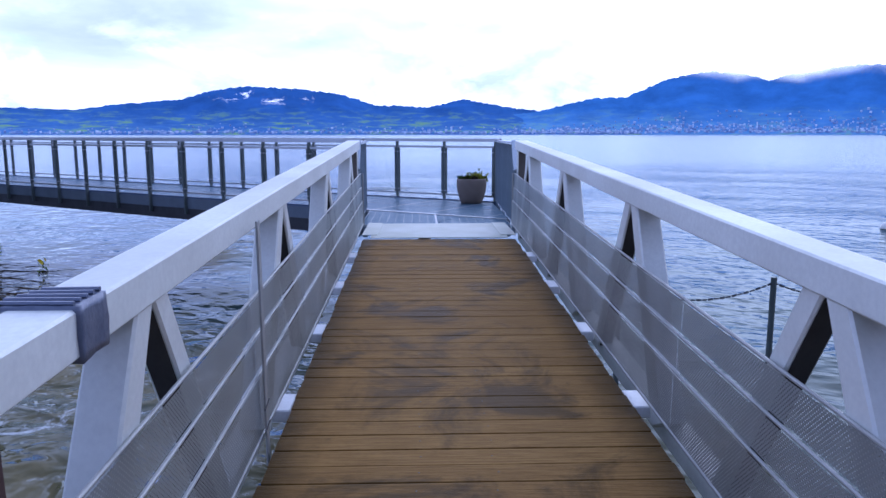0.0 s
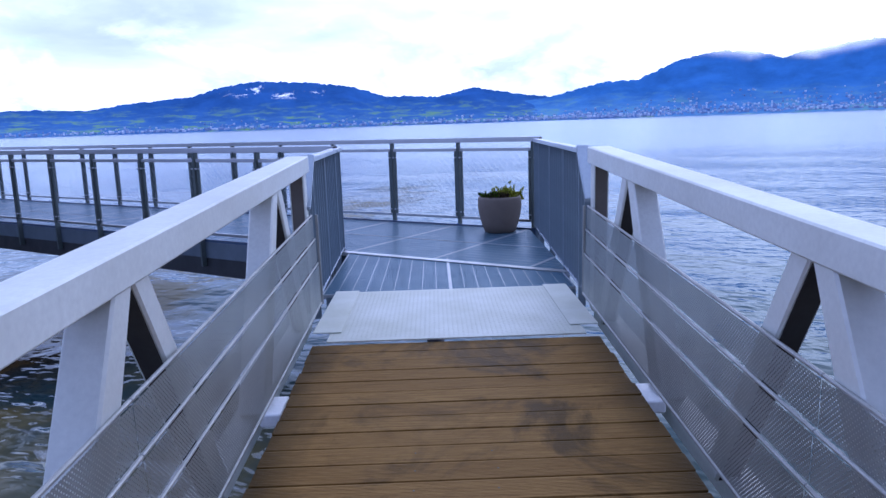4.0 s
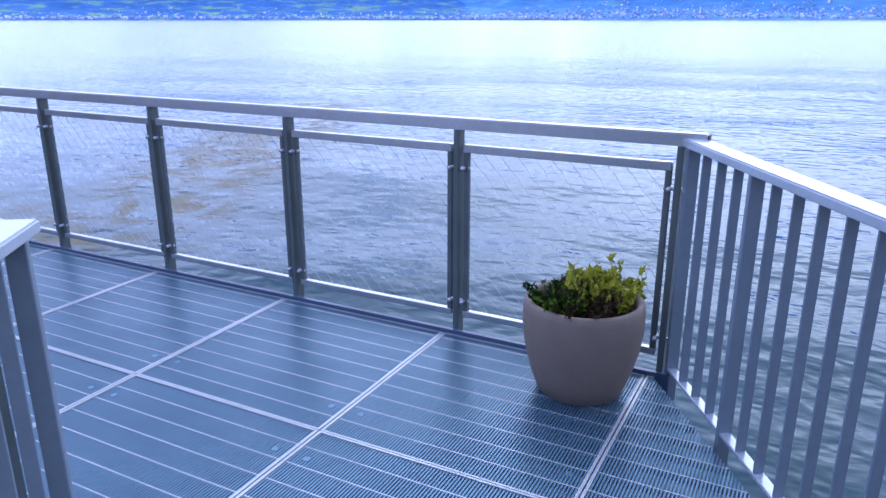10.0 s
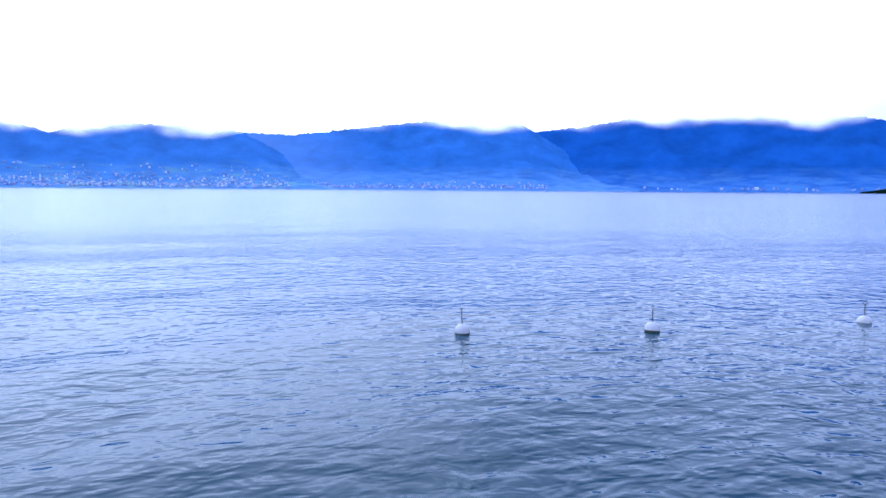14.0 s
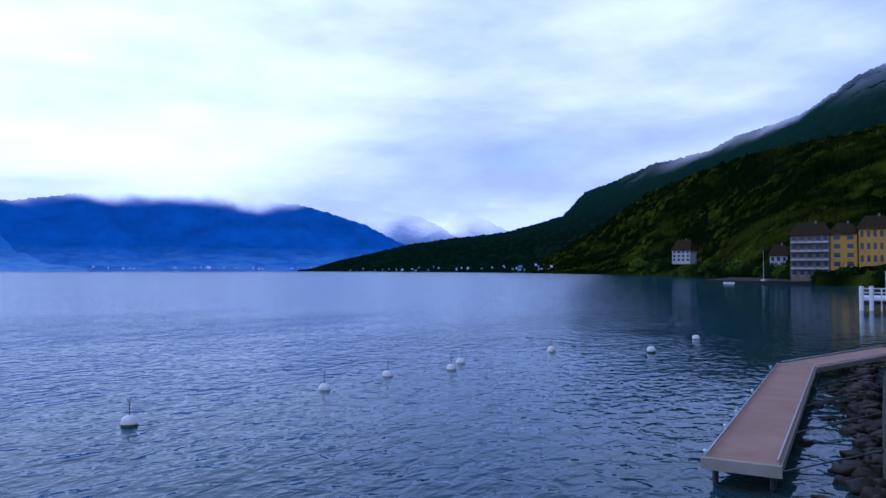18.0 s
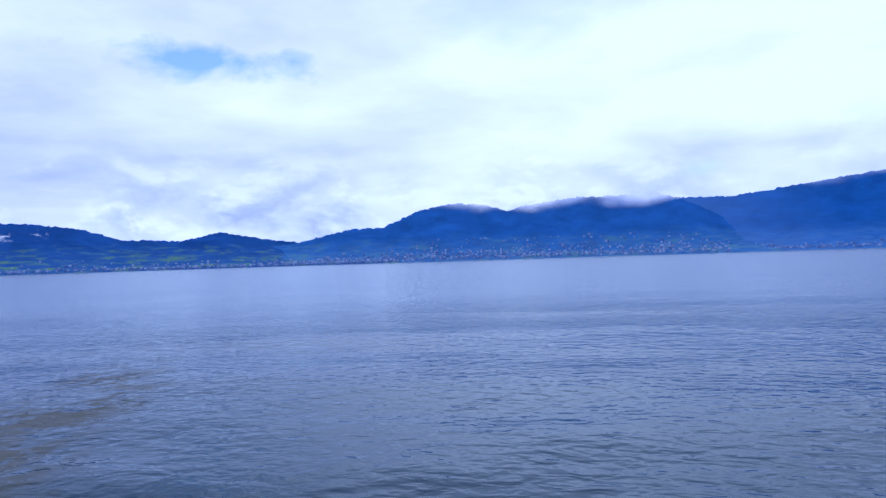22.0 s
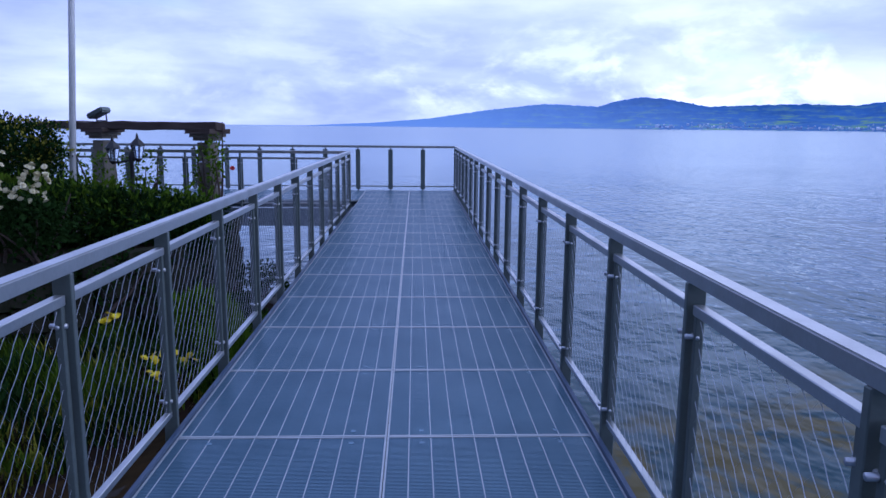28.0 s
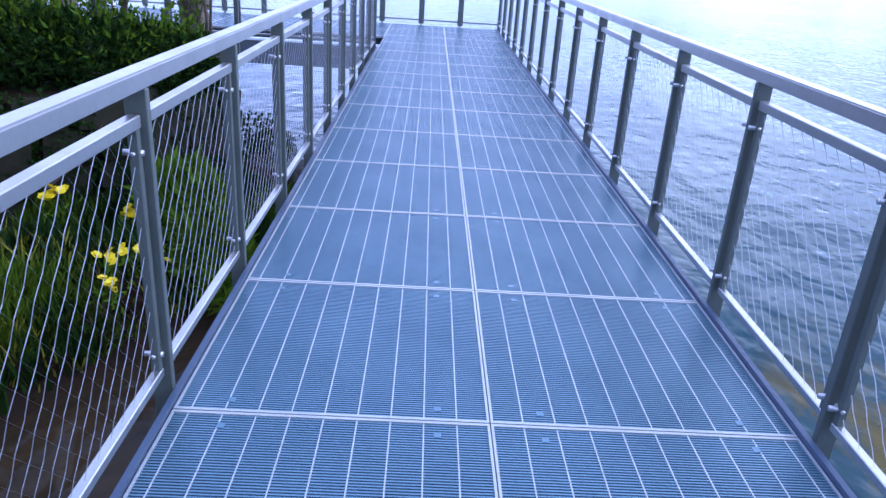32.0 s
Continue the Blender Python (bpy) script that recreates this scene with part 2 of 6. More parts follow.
def decking():
    """Ridged brown hardwood: every board its own tone, wet and moss-grown patches, darker towards the board ends."""
    mat = bpy.data.materials.new("brown_hardwood_decking")
    mat.use_nodes = True
    n = Nodes(mat.node_tree)
    out = n.add("ShaderNodeOutputMaterial")
    p = n.add("ShaderNodeBsdfPrincipled")
    p.inputs["Specular IOR Level"].default_value = 0.07
    co = n.add("ShaderNodeTexCoord").outputs["Object"]
    pos = n.add("ShaderNodeNewGeometry").outputs["Position"]
    rnd = n.add("ShaderNodeObjectInfo").outputs["Random"]
    shift = n.add("ShaderNodeCombineXYZ")
    n.link(n.maths("MULTIPLY", rnd, 37.0), shift.inputs[0])
    own = n.vec("ADD", co, shift.outputs[0])
    grain = n.noise(n.vec("MULTIPLY", own, (1.2, 26, 8)), 3.0, 7, 0.65, 0.4)
    fleck = n.noise(n.vec("MULTIPLY", own, (6, 60, 20)), 4.0, 3, 0.6)
    col = n.mix(n.level(grain, 0.30, 0.70), (0.475, 0.285, 0.092), (0.22, 0.12, 0.037))
    col = n.mix(n.level(fleck, 0.5, 0.8, 0.0, 0.5), col, (0.06, 0.035, 0.015))
    col = n.mix(n.level(rnd, 0.0, 1.0, 0.0, 0.42), col, (0.20, 0.108, 0.034))
    damp = n.noise(n.vec("MULTIPLY", pos, (1, 1, 0.2)), 1.3, 6, 0.66, 0.8)
    wet = n.level(damp, 0.50, 0.62)
    sep = n.add("ShaderNodeSeparateXYZ")
    n.link(co, sep.inputs[0])
    ends = n.level(n.maths("ADD", n.maths("ABSOLUTE", sep.outputs[0]), n.maths("MULTIPLY", damp, 0.32)), 0.80, 1.02)
    wet = n.maths("MAXIMUM", n.maths("MULTIPLY", wet, 0.75), n.maths("MULTIPLY", ends, 0.9))
    col = n.mix(wet, col, (0.070, 0.044, 0.015))
    n.link(col, p.inputs["Base Color"])
    n.link(n.level(wet, 0, 1, 0.62, 0.34), p.inputs["Roughness"])
    b = n.add("ShaderNodeBump", Strength=0.5, Distance=0.004)
    n.link(grain, b.inputs["Height"])
    n.link(b.outputs[0], p.inputs["Normal"])
    n.link(p.outputs[0], out.inputs[0])
    return mat


wood = decking()
clay = material("taupe_planter_stoneware", (0.205, 0.16, 0.122), 0.7, 0.0, (0.17, 0.133, 0.10), 6, 120, 0.15)
soil = material("dark_soil", (0.018, 0.012, 0.008), 0.95, 0.0, (0.03, 0.018, 0.010), 5, 60, 0.9, spec=0.1)
leaf_dark = material("dark_hedge_leaf", (0.008, 0.022, 0.005), 0.7, 0, (0.018, 0.044, 0.008), 1.5, 30, 0.0, spec=0.04, mottled=0.9)
leaf_fresh = material("fresh_green_leaf", (0.052, 0.110, 0.008), 0.7, 0, (0.100, 0.170, 0.012), 1.5, 30, 0.0, spec=0.04, mottled=0.9)
leaf_grass = material("garden_grass_blade", (0.032, 0.076, 0.005), 0.7, 0, (0.075, 0.125, 0.009), 1.5, 30, 0.0, spec=0.04, mottled=0.9)
leaf_yellow = material("yellow_green_leaf", (0.13, 0.15, 0.016), 0.6, 0, (0.24, 0.23, 0.025), 1.5, 30, 0.0, spec=0.04, mottled=0.9)
leaf_lime = material("lime_green_leaf", (0.24, 0.27, 0.02), 0.55, 0, (0.36, 0.36, 0.04), 1.5, 30, 0.0, spec=0.04, mottled=0.9)
leaf_brown = material("dry_brown_leaf", (0.06, 0.036, 0.018), 0.7, 0, (0.035, 0.03, 0.014), 1.5, 30, 0.0, spec=0.04, mottled=0.9)
petal_yellow = material("yellow_petal", (0.90, 0.76, 0.0), 0.5, 0, (0.85, 0.64, 0.0), 20, 90, 0.0)
petal_white = material("cream_petal", (0.84, 0.79, 0.56), 0.5, 0, (0.76, 0.68, 0.40), 20, 90, 0.0)
stone = material("grey_boulder", (0.12, 0.12, 0.115), 0.75, 0, (0.06, 0.06, 0.055), 3, 30, 0.7, spec=0.2)
masonry = material("pillar_stone", (0.21, 0.19, 0.155), 0.85, 0, (0.10, 0.09, 0.072), 4, 40, 0.7)
old_wood = material("weathered_dark_beam", (0.075, 0.05, 0.038), 0.8, 0, (0.045, 0.032, 0.026), 3, 40, 0.6, stretch=(1, 1, 6))
concrete = material("quay_concrete", (0.078, 0.080, 0.060), 0.85, 0, (0.020, 0.021, 0.015), 0.35, 40, 0.4, spec=0.2)
white_paint = material("white_paint", (0.8, 0.8, 0.78), 0.4, 0, (0.68, 0.69, 0.68), 4, 60, 0.05)
buoy_white = material("white_buoy_plastic", (0.78, 0.78, 0.74), 0.45, 0, (0.6, 0.6, 0.52), 6, 60, 0.05)
dark_stone = material("dark_greenish_stone", (0.035, 0.034, 0.024), 0.9, 0, (0.014, 0.018, 0.008), 4, 40, 0.7, spec=0.1)
algae = material("algae_green", (0.09, 0.09, 0.03), 0.7, 0, (0.05, 0.06, 0.02), 8, 60, 0.2)


def perforated():
    """Sheet metal with rows of round holes, cut out by a regular cell pattern in the sheet's own plane."""
    mat = bpy.data.materials.new("perforated_aluminium")
    mat.use_nodes = True
    n = Nodes(mat.node_tree)
    out = n.add("ShaderNodeOutputMaterial")
    p = n.add("ShaderNodeBsdfPrincipled", Metallic=0.45, Roughness=0.45)
    co = n.add("ShaderNodeTexCoord").outputs["Object"]
    col = n.mix(n.level(n.noise(co, 3, 5), 0.3, 0.7), (0.35, 0.375, 0.355), (0.255, 0.275, 0.26))
    n.link(col, p.inputs["Base Color"])
    turned = n.add("ShaderNodeMapping")
    turned.inputs["Rotation"].default_value = (radians(45), 0, 0)
    n.link(n.vec("MULTIPLY", co, (0, 1, 1)), turned.inputs["Vector"])
    v = n.add("ShaderNodeTexVoronoi", Scale=1 / 0.0125, Randomness=0.0)
    n.link(turned.outputs[0], v.inputs["Vector"])
    hole = n.maths("LESS_THAN", v.outputs["Distance"], 0.19)
    see = n.add("ShaderNodeBsdfTransparent")
    m = n.add("ShaderNodeMixShader")
    n.link(hole, m.inputs[0])
    n.link(p.outputs[0], m.inputs[1])
    n.link(see.outputs[0], m.inputs[2])
    n.link(m.outputs[0], out.inputs[0])
    return mat


perf = perforated()


def water_material():
    mat = bpy.data.materials.new("lake_water")
    mat.use_nodes = True
    n = Nodes(mat.node_tree)
    out = n.add("ShaderNodeOutputMaterial")
    body = n.add("ShaderNodeBsdfDiffuse")
    gloss = n.add("ShaderNodeBsdfGlossy")
    gloss.inputs["Color"].default_value = (0.87, 0.955, 0.99, 1)
    fres = n.add("ShaderNodeFresnel", IOR=1.33)
    p = n.add("ShaderNodeMixShader")
    n.link(body.outputs[0], p.inputs[1])
    n.link(gloss.outputs[0], p.inputs[2])
    co = n.add("ShaderNodeTexCoord").outputs["Object"]
    # a muddy plume from a stream spreads out from under the walkway
    sep = n.add("ShaderNodeSeparateXYZ")
    n.link(co, sep.inputs[0])
    px, py = sep.outputs[0], sep.outputs[1]
    warp = n.noise(co, 0.22, 5, 0.6, 0.8)
    wisps = n.noise(n.vec("MULTIPLY", co, (0.30, 0.42, 1)), 1.0, 7, 0.68, 1.6)
    across = n.maths("SUBTRACT", py, n.maths("ADD", 7.2, n.maths("MULTIPLY", px, 0.45)))
    across = n.maths("ABSOLUTE", n.maths("ADD", across, n.maths("MULTIPLY", n.maths("SUBTRACT", warp, 0.5), 5.0)))
    band = n.level(across, 0.9, 2.6, 1.0, 0.0)
    far = n.level(px, 20.0, 27.0, 1.0, 0.0)
    mud = n.maths("MULTIPLY", n.maths("MULTIPLY", band, far), n.level(wisps, 0.44, 0.54, 0.08, 1.0))
    near_side = n.level(n.maths("ADD", px, n.maths("MULTIPLY", n.maths("SUBTRACT", warp, 0.5), 5.0)), -2.5, 0.2, 1.0, 0.0)
    near_side = n.maths("MULTIPLY", near_side, n.level(py, 12.0, 20.0, 1.0, 0.0))
    mud = n.maths("MAXIMUM", mud, n.maths("MULTIPLY", near_side, n.level(wisps, 0.36, 0.62, 0.1, 0.85)))
    # the sky's reflection is cut back where there is mud
    n.link(n.maths("MULTIPLY", n.maths("MINIMUM", n.maths("POWER", fres.outputs[0], 1.22), 0.64), n.maths("SUBTRACT", 1.0, n.maths("MULTIPLY", mud, 0.5))), p.inputs[0])
    # shallows over stones beside the platform and the quay
    reach = n.maths("ADD", px, n.maths("MULTIPLY", n.maths("SUBTRACT", warp, 0.5), 6.0))
    shelf = n.maths("MULTIPLY", n.level(reach, 2.5, 7.0, 1.0, 0.0), n.level(py, -1.5, 1.5, 1.0, 0.0))
    shelf = n.maths("MULTIPLY", shelf, n.level(n.noise(co, 1.3, 5, 0.6), 0.36, 0.66, 0.25, 1.0))
    deep = n.mix(n.level(n.noise(co, 0.05, 3), 0.4, 0.7), (0.006, 0.042, 0.062), (0.010, 0.050, 0.074))
    col = n.mix(n.maths("MULTIPLY", shelf, 0.75), deep, (0.040, 0.055, 0.036))
    col = n.mix(mud, col, (0.100, 0.082, 0.030))
    litter = n.level(n.vec("DISTANCE", co, (-2.6, 8.6, WATER)), 2.6, 4.6, 0.9, 0.0)
    col = n.mix(litter, col, n.mix(n.level(wisps, 0.4, 0.6), (0.012, 0.008, 0.005), (0.040, 0.024, 0.012)))
    # foam where the stream churns beside the gangway
    churn = n.level(n.vec("DISTANCE", n.vec("MULTIPLY", co, (1, 0.75, 1)), (-6.4, 0.75 * 1.0, WATER)), 2.2, 5.0, 1.0, 0.0)
    streaks = n.noise(n.vec("MULTIPLY", co, (1.0, 0.55, 1)), 1.5, 8, 0.72, 1.8)
    foam = n.maths("MULTIPLY", churn, n.level(streaks, 0.56, 0.68, 0.0, 0.85))
    col = n.mix(n.maths("MULTIPLY", churn, 0.8), col, n.mix(n.level(wisps, 0.4, 0.6), (0.085, 0.082, 0.040), (0.17, 0.145, 0.075)))
    col = n.mix(foam, col, (0.75, 0.78, 0.80))
    n.link(col, body.inputs["Color"])
    ripples = n.noise(n.vec("MULTIPLY", co, (1.0, 0.75, 1)), 1.7, 2.5, 0.5, 0.5)
    fine = n.noise(n.vec("MULTIPLY", co, (1.0, 0.6, 1)), 2.9, 2.0, 0.5, 0.3)
    swell = n.noise(n.vec("MULTIPLY", co, (1.0, 0.5, 1)), 0.35, 2, 0.5)
    gust = n.level(n.noise(co, 0.035, 4, 0.6, 0.5), 0.35, 0.65, 0.6, 1.2)
    h = n.maths("ADD", n.maths("ADD", n.maths("MULTIPLY", ripples, n.maths("ADD", 0.065, n.maths("MULTIPLY", churn, 0.25))), n.maths("MULTIPLY", fine, 0.044)), n.maths("MULTIPLY", swell, 0.09))
    # distance from the walkway, standing in for distance from the viewer
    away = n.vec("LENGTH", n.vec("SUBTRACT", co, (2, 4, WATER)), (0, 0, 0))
    b = n.add("ShaderNodeBump", Distance=1.0)
    # flatter, glossier water towards the village shore
    inside = n.maths("MULTIPLY", n.maths("MAXIMUM", n.maths("ADD", py, 13.0), 0.0), 6.0)
    village_calm = n.level(n.maths("ADD", inside, n.maths("ADD", px, n.maths("MULTIPLY", py, 0.3))), -12.0, 8.0, 0.40, 1.0)
    n.link(n.maths("MULTIPLY", n.maths("MULTIPLY", gust, village_calm), n.level(away, 8.0, 80.0, 1.0, 0.66)), b.inputs["Strength"])
    n.link(h, b.inputs["Height"])
    for sock in (body.inputs["Normal"], gloss.inputs["Normal"], fres.inputs["Normal"]):
        n.link(b.outputs[0], sock)
    n.link(n.maths("MULTIPLY", village_calm, n.level(away, 10.0, 70.0, 0.05, 0.16)), gloss.inputs["Roughness"])
    n.link(p.outputs[0], out.inputs[0])
    return mat


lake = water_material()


def range_material(name, wood_col, field_col, fields, mist_lo, mist_hi, mist=1.0, snow=0.0, wisps=None, puff_scale=0.003, crowns=0.0, pale=None, high_haze=None, hazy=None):
    """Forest and meadow on a distant slope, distance haze put into its colours; cloud swallows its top from mist_lo up.
    """
    mat = bpy.data.materials.new(name)
    mat.use_nodes = True
    n = Nodes(mat.node_tree)
    out = n.add("ShaderNodeOutputMaterial")
    p = n.add("ShaderNodeBsdfPrincipled", Roughness=0.95)
    p.inputs["Specular IOR Level"].default_value = 0.0
    pos = n.add("ShaderNodeNewGeometry").outputs["Position"]
    sep = n.add("ShaderNodeSeparateXYZ")
    n.link(pos, sep.inputs[0])
    a = n.noise(n.vec("MULTIPLY", pos, (1, 1, 5.0)), 0.009, 6, 0.62, 0.6)
    b = n.noise(n.vec("MULTIPLY", pos, (1, 1, 2)), 0.03, 5, 0.65)
    woods = n.noise(n.vec("MULTIPLY", pos, (1, 1, 1.5)), 0.006, 7, 0.60, 0.3)
    col = n.mix(n.level(woods, 0.34, 0.66), wood_col, tuple(c * 0.68 for c in wood_col))
    if pale:
        # the foot is painted paler: haze, broken up by fields, vineyards and gardens
        col = n.mix(n.maths("MULTIPLY", n.level(sep.outputs[2], 10, 130, 1.0, 0.0), n.level(a, 0.36, 0.60, 0.25, 0.9)), col, pale)
    if crowns:
        # tree crowns; the shade between them is painted darker
        cell = n.add("ShaderNodeTexVoronoi", Scale=crowns)
        n.link(n.vec("MULTIPLY", pos, (1, 1, 1.6)), cell.inputs["Vector"])
        col = n.mix(n.level(cell.outputs["Distance"], 0.15, 0.6), n.mix(n.level(n.noise(pos, 0.02, 3), 0.45, 0.62), col, field_col), tuple(c * 0.5 for c in wood_col))
    meadow = n.maths("MULTIPLY", n.level(a, 0.52, 0.64), n.level(sep.outputs[2], 20, 150, fields, 0.0))
    col = n.mix(meadow, col, field_col)
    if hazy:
        # haze painted in towards one end of the range, which lies further off
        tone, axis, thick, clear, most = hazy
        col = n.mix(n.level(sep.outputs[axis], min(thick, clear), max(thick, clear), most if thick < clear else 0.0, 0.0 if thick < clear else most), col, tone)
    if high_haze:
        # haze painted blue-green into the higher woods
        col = n.mix(n.level(sep.outputs[2], 60, 190), col, high_haze)
    if snow:
        col = n.mix(n.maths("MULTIPLY", n.level(b, 0.45, 0.6), n.level(sep.outputs[2], 180, 320, 0, snow)), col, (0.75, 0.8, 0.9))
    n.link(col, p.inputs["Base Color"])
    see = n.add("ShaderNodeBsdfTransparent")
    m = n.add("ShaderNodeMixShader")
    puff = n.noise(n.vec("MULTIPLY", pos, (1, 1, 1.2)), puff_scale, 2, 0.45)
    height = n.maths("ADD", sep.outputs[2], n.maths("MULTIPLY", n.maths("SUBTRACT", puff, 0.5), 0.9 * (mist_hi - mist_lo) + 60))
    veil = n.level(height, mist_lo, mist_hi, 0, mist)
    veil.node.interpolation_type = "SMOOTHERSTEP"
    if wisps:
        # torn scraps of low cloud before the slope
        near = n.level(n.vec("LENGTH", n.vec("MULTIPLY", n.vec("SUBTRACT", pos, wisps), (0.0033, 0.0033, 0.019)), (0, 0, 0)), 0.6, 1.0, 1.0, 0.0)
        torn = n.level(n.noise(n.vec("MULTIPLY", pos, (1, 1, 1.4)), 0.012, 5, 0.62, 1.0), 0.55, 0.68)
        veil = n.maths("MAXIMUM", veil, n.maths("MULTIPLY", n.maths("MULTIPLY", near, torn), 0.85))
    n.link(veil, m.inputs[0])
    n.link(p.outputs[0], m.inputs[1])
    n.link(see.outputs[0], m.inputs[2])
    n.link(m.outputs[0], out.inputs[0])
    return mat


# ---------------------------------------------------------------- mesh shorthand
def box(bm, x0, x1, y0, y1, z0, z1, m=None):
    vs = [bm.verts.new((x, y, z)) for z in (z0, z1) for y in (y0, y1) for x in (x0, x1)]
    for f in ((0, 2, 3, 1), (4, 5, 7, 6), (0, 1, 5, 4), (2, 6, 7, 3), (0, 4, 6, 2), (1, 3, 7, 5)):
        bm.faces.new([vs[i] for i in f])
    if m is not None:
        bmesh.ops.transform(bm, matrix=m, verts=vs)
    return vs


def bevelled(bm, width=0.004, segments=1):
    bmesh.ops.bevel(bm, geom=list(bm.edges), offset=width, segments=segments, affect="EDGES", clamp_overlap=True)
    return bm


def tube(bm, a, b, r, n=6, r2=None):
    a, b = Vector(a), Vector(b)
    q = (b - a).to_track_quat("Z", "Y")
    rings = []
    for p, rad in ((a, r), (b, r if r2 is None else r2)):
        rings.append([bm.verts.new(p + q @ Vector((math.cos(t) * rad, math.sin(t) * rad, 0))) for t in (2 * math.pi * i / n for i in range(n))])
    for i in range(n):
        bm.faces.new((rings[0][i], rings[0][(i + 1) % n], rings[1][(i + 1) % n], rings[1][i]))
    bm.faces.new(rings[0][::-1])
    bm.faces.new(rings[1])


def lathe(bm, profile, n=24):
    rings = []
    for r, z in profile:
        rings.append([bm.verts.new((r * math.cos(2 * math.pi * i / n), r * math.sin(2 * math.pi * i / n), z)) for i in range(n)])
    for lo, hi in zip(rings, rings[1:]):
        for i in range(n):
            bm.faces.new((lo[i], lo[(i + 1) % n], hi[(i + 1) % n], hi[i]))
    bm.faces.new(rings[0][::-1])
    bm.faces.new(rings[-1])


def mesh_of(name, bm, mat, smooth=False):
    me = bpy.data.meshes.new(name)
    bmesh.ops.recalc_face_normals(bm, faces=bm.faces)
    bm.to_mesh(me)
    bm.free()
    me.materials.append(mat)
    if smooth:
        me.polygons.foreach_set("use_smooth", [True] * len(me.polygons))
    return me


def part(name, bm, mat, parent=None, label="", smooth=False, m=None):
    me = bm if isinstance(bm, bpy.types.Mesh) else mesh_of(name, bm, mat, smooth)
    ob = new(name, me)
    if parent is not None:
        ob.parent = parent
    if m is not None:
        ob.matrix_basis = m
    if label:
        ob["label"] = label
    return ob


def thing(name, m, label, category, group="", kind=""):
    ob = new(name)
    ob.empty_display_size = 0.2
    ob.matrix_basis = m
    return tagged(ob, label, category, group, kind)


def leaves_mesh(name, centres, normals, size, mat, aspect=1.8, curl=0.25, rng=None):
    """Many small folded leaves, one quad pair each."""
    rng = rng or np.random.default_rng(3)
    k = len(centres)
    d = rng.normal(size=(k, 3)) + normals * 1.2
    d /= np.linalg.norm(d, axis=1)[:, None]
    side = np.cross(d, rng.normal(size=(k, 3)))
    side /= np.linalg.norm(side, axis=1)[:, None]
    fold = np.cross(d, side)
    s = size * rng.uniform(0.6, 1.3, size=(k, 1))
    v = np.empty((k, 4, 3))
    v[:, 0] = centres - d * s * 0.5 * aspect * 0.5
    v[:, 1] = centres + side * s * 0.42 + fold * s * curl
    v[:, 2] = centres + d * s * 0.5 * aspect
    v[:, 3] = centres - side * s * 0.42 + fold * s * curl
    me = bpy.data.meshes.new(name)
    faces = []
    for i in range(k):
        b = 4 * i
        faces.append((b, b + 1, b + 2))
        faces.append((b, b + 2, b + 3))
    me.from_pydata(v.reshape(-1, 3).tolist(), [], faces)
    me.materials.append(mat)
    return me

# ---------------------------------------------------------------- the lake
def build_lake():
    """One sheet to the horizon, its rings closer together near the walkway, with real wavelets there."""
    radii = [0.0]
    step = 0.16
    while radii[-1] < 4750:
        radii.append(radii[-1] + step)
        step = max(0.16, (radii[-1] - 4) * 0.045)
    na = 240
    r = np.array(radii[1:])
    a = np.linspace(0, 2 * math.pi, na, endpoint=False)
    rr, aa = np.meshgrid(r, a, indexing="ij")
    x, y = rr * np.cos(aa) + 2, rr * np.sin(aa) + 4
    rng = np.random.default_rng(5)
    z = np.zeros_like(x)
    for i in range(10):
        lam = 2.6 * 1.22 ** i
        th = rng.normal(0.25, 0.55)
        k = 2 * math.pi / lam
        z += 0.0055 * lam ** 0.55 * np.sin(k * (x * math.cos(th) + y * math.sin(th)) + rng.uniform(0, 6.3)) * np.clip(1.4 - rr / (lam * 5), 0, 1)
    z += WATER
    verts = np.stack([x, y, z], -1).reshape(-1, 3).tolist() + [(2, 4, WATER)]
    faces = []
    nr = len(r)
    for i in range(nr - 1):
        for j in range(na):
            k = (j + 1) % na
            faces.append((i * na + j, (i + 1) * na + j, (i + 1) * na + k, i * na + k))
    c = len(verts) - 1
    faces += [(c, j, (j + 1) % na) for j in range(na)]
    me = bpy.data.meshes.new("water")
    me.from_pydata(verts, [], faces)
    me.materials.append(lake)
    me.polygons.foreach_set("use_smooth", [True] * len(me.polygons))
    tagged(new("water", me), "rippled blue lake water with a brown muddy plume", "water", kind="structure")


build_lake()

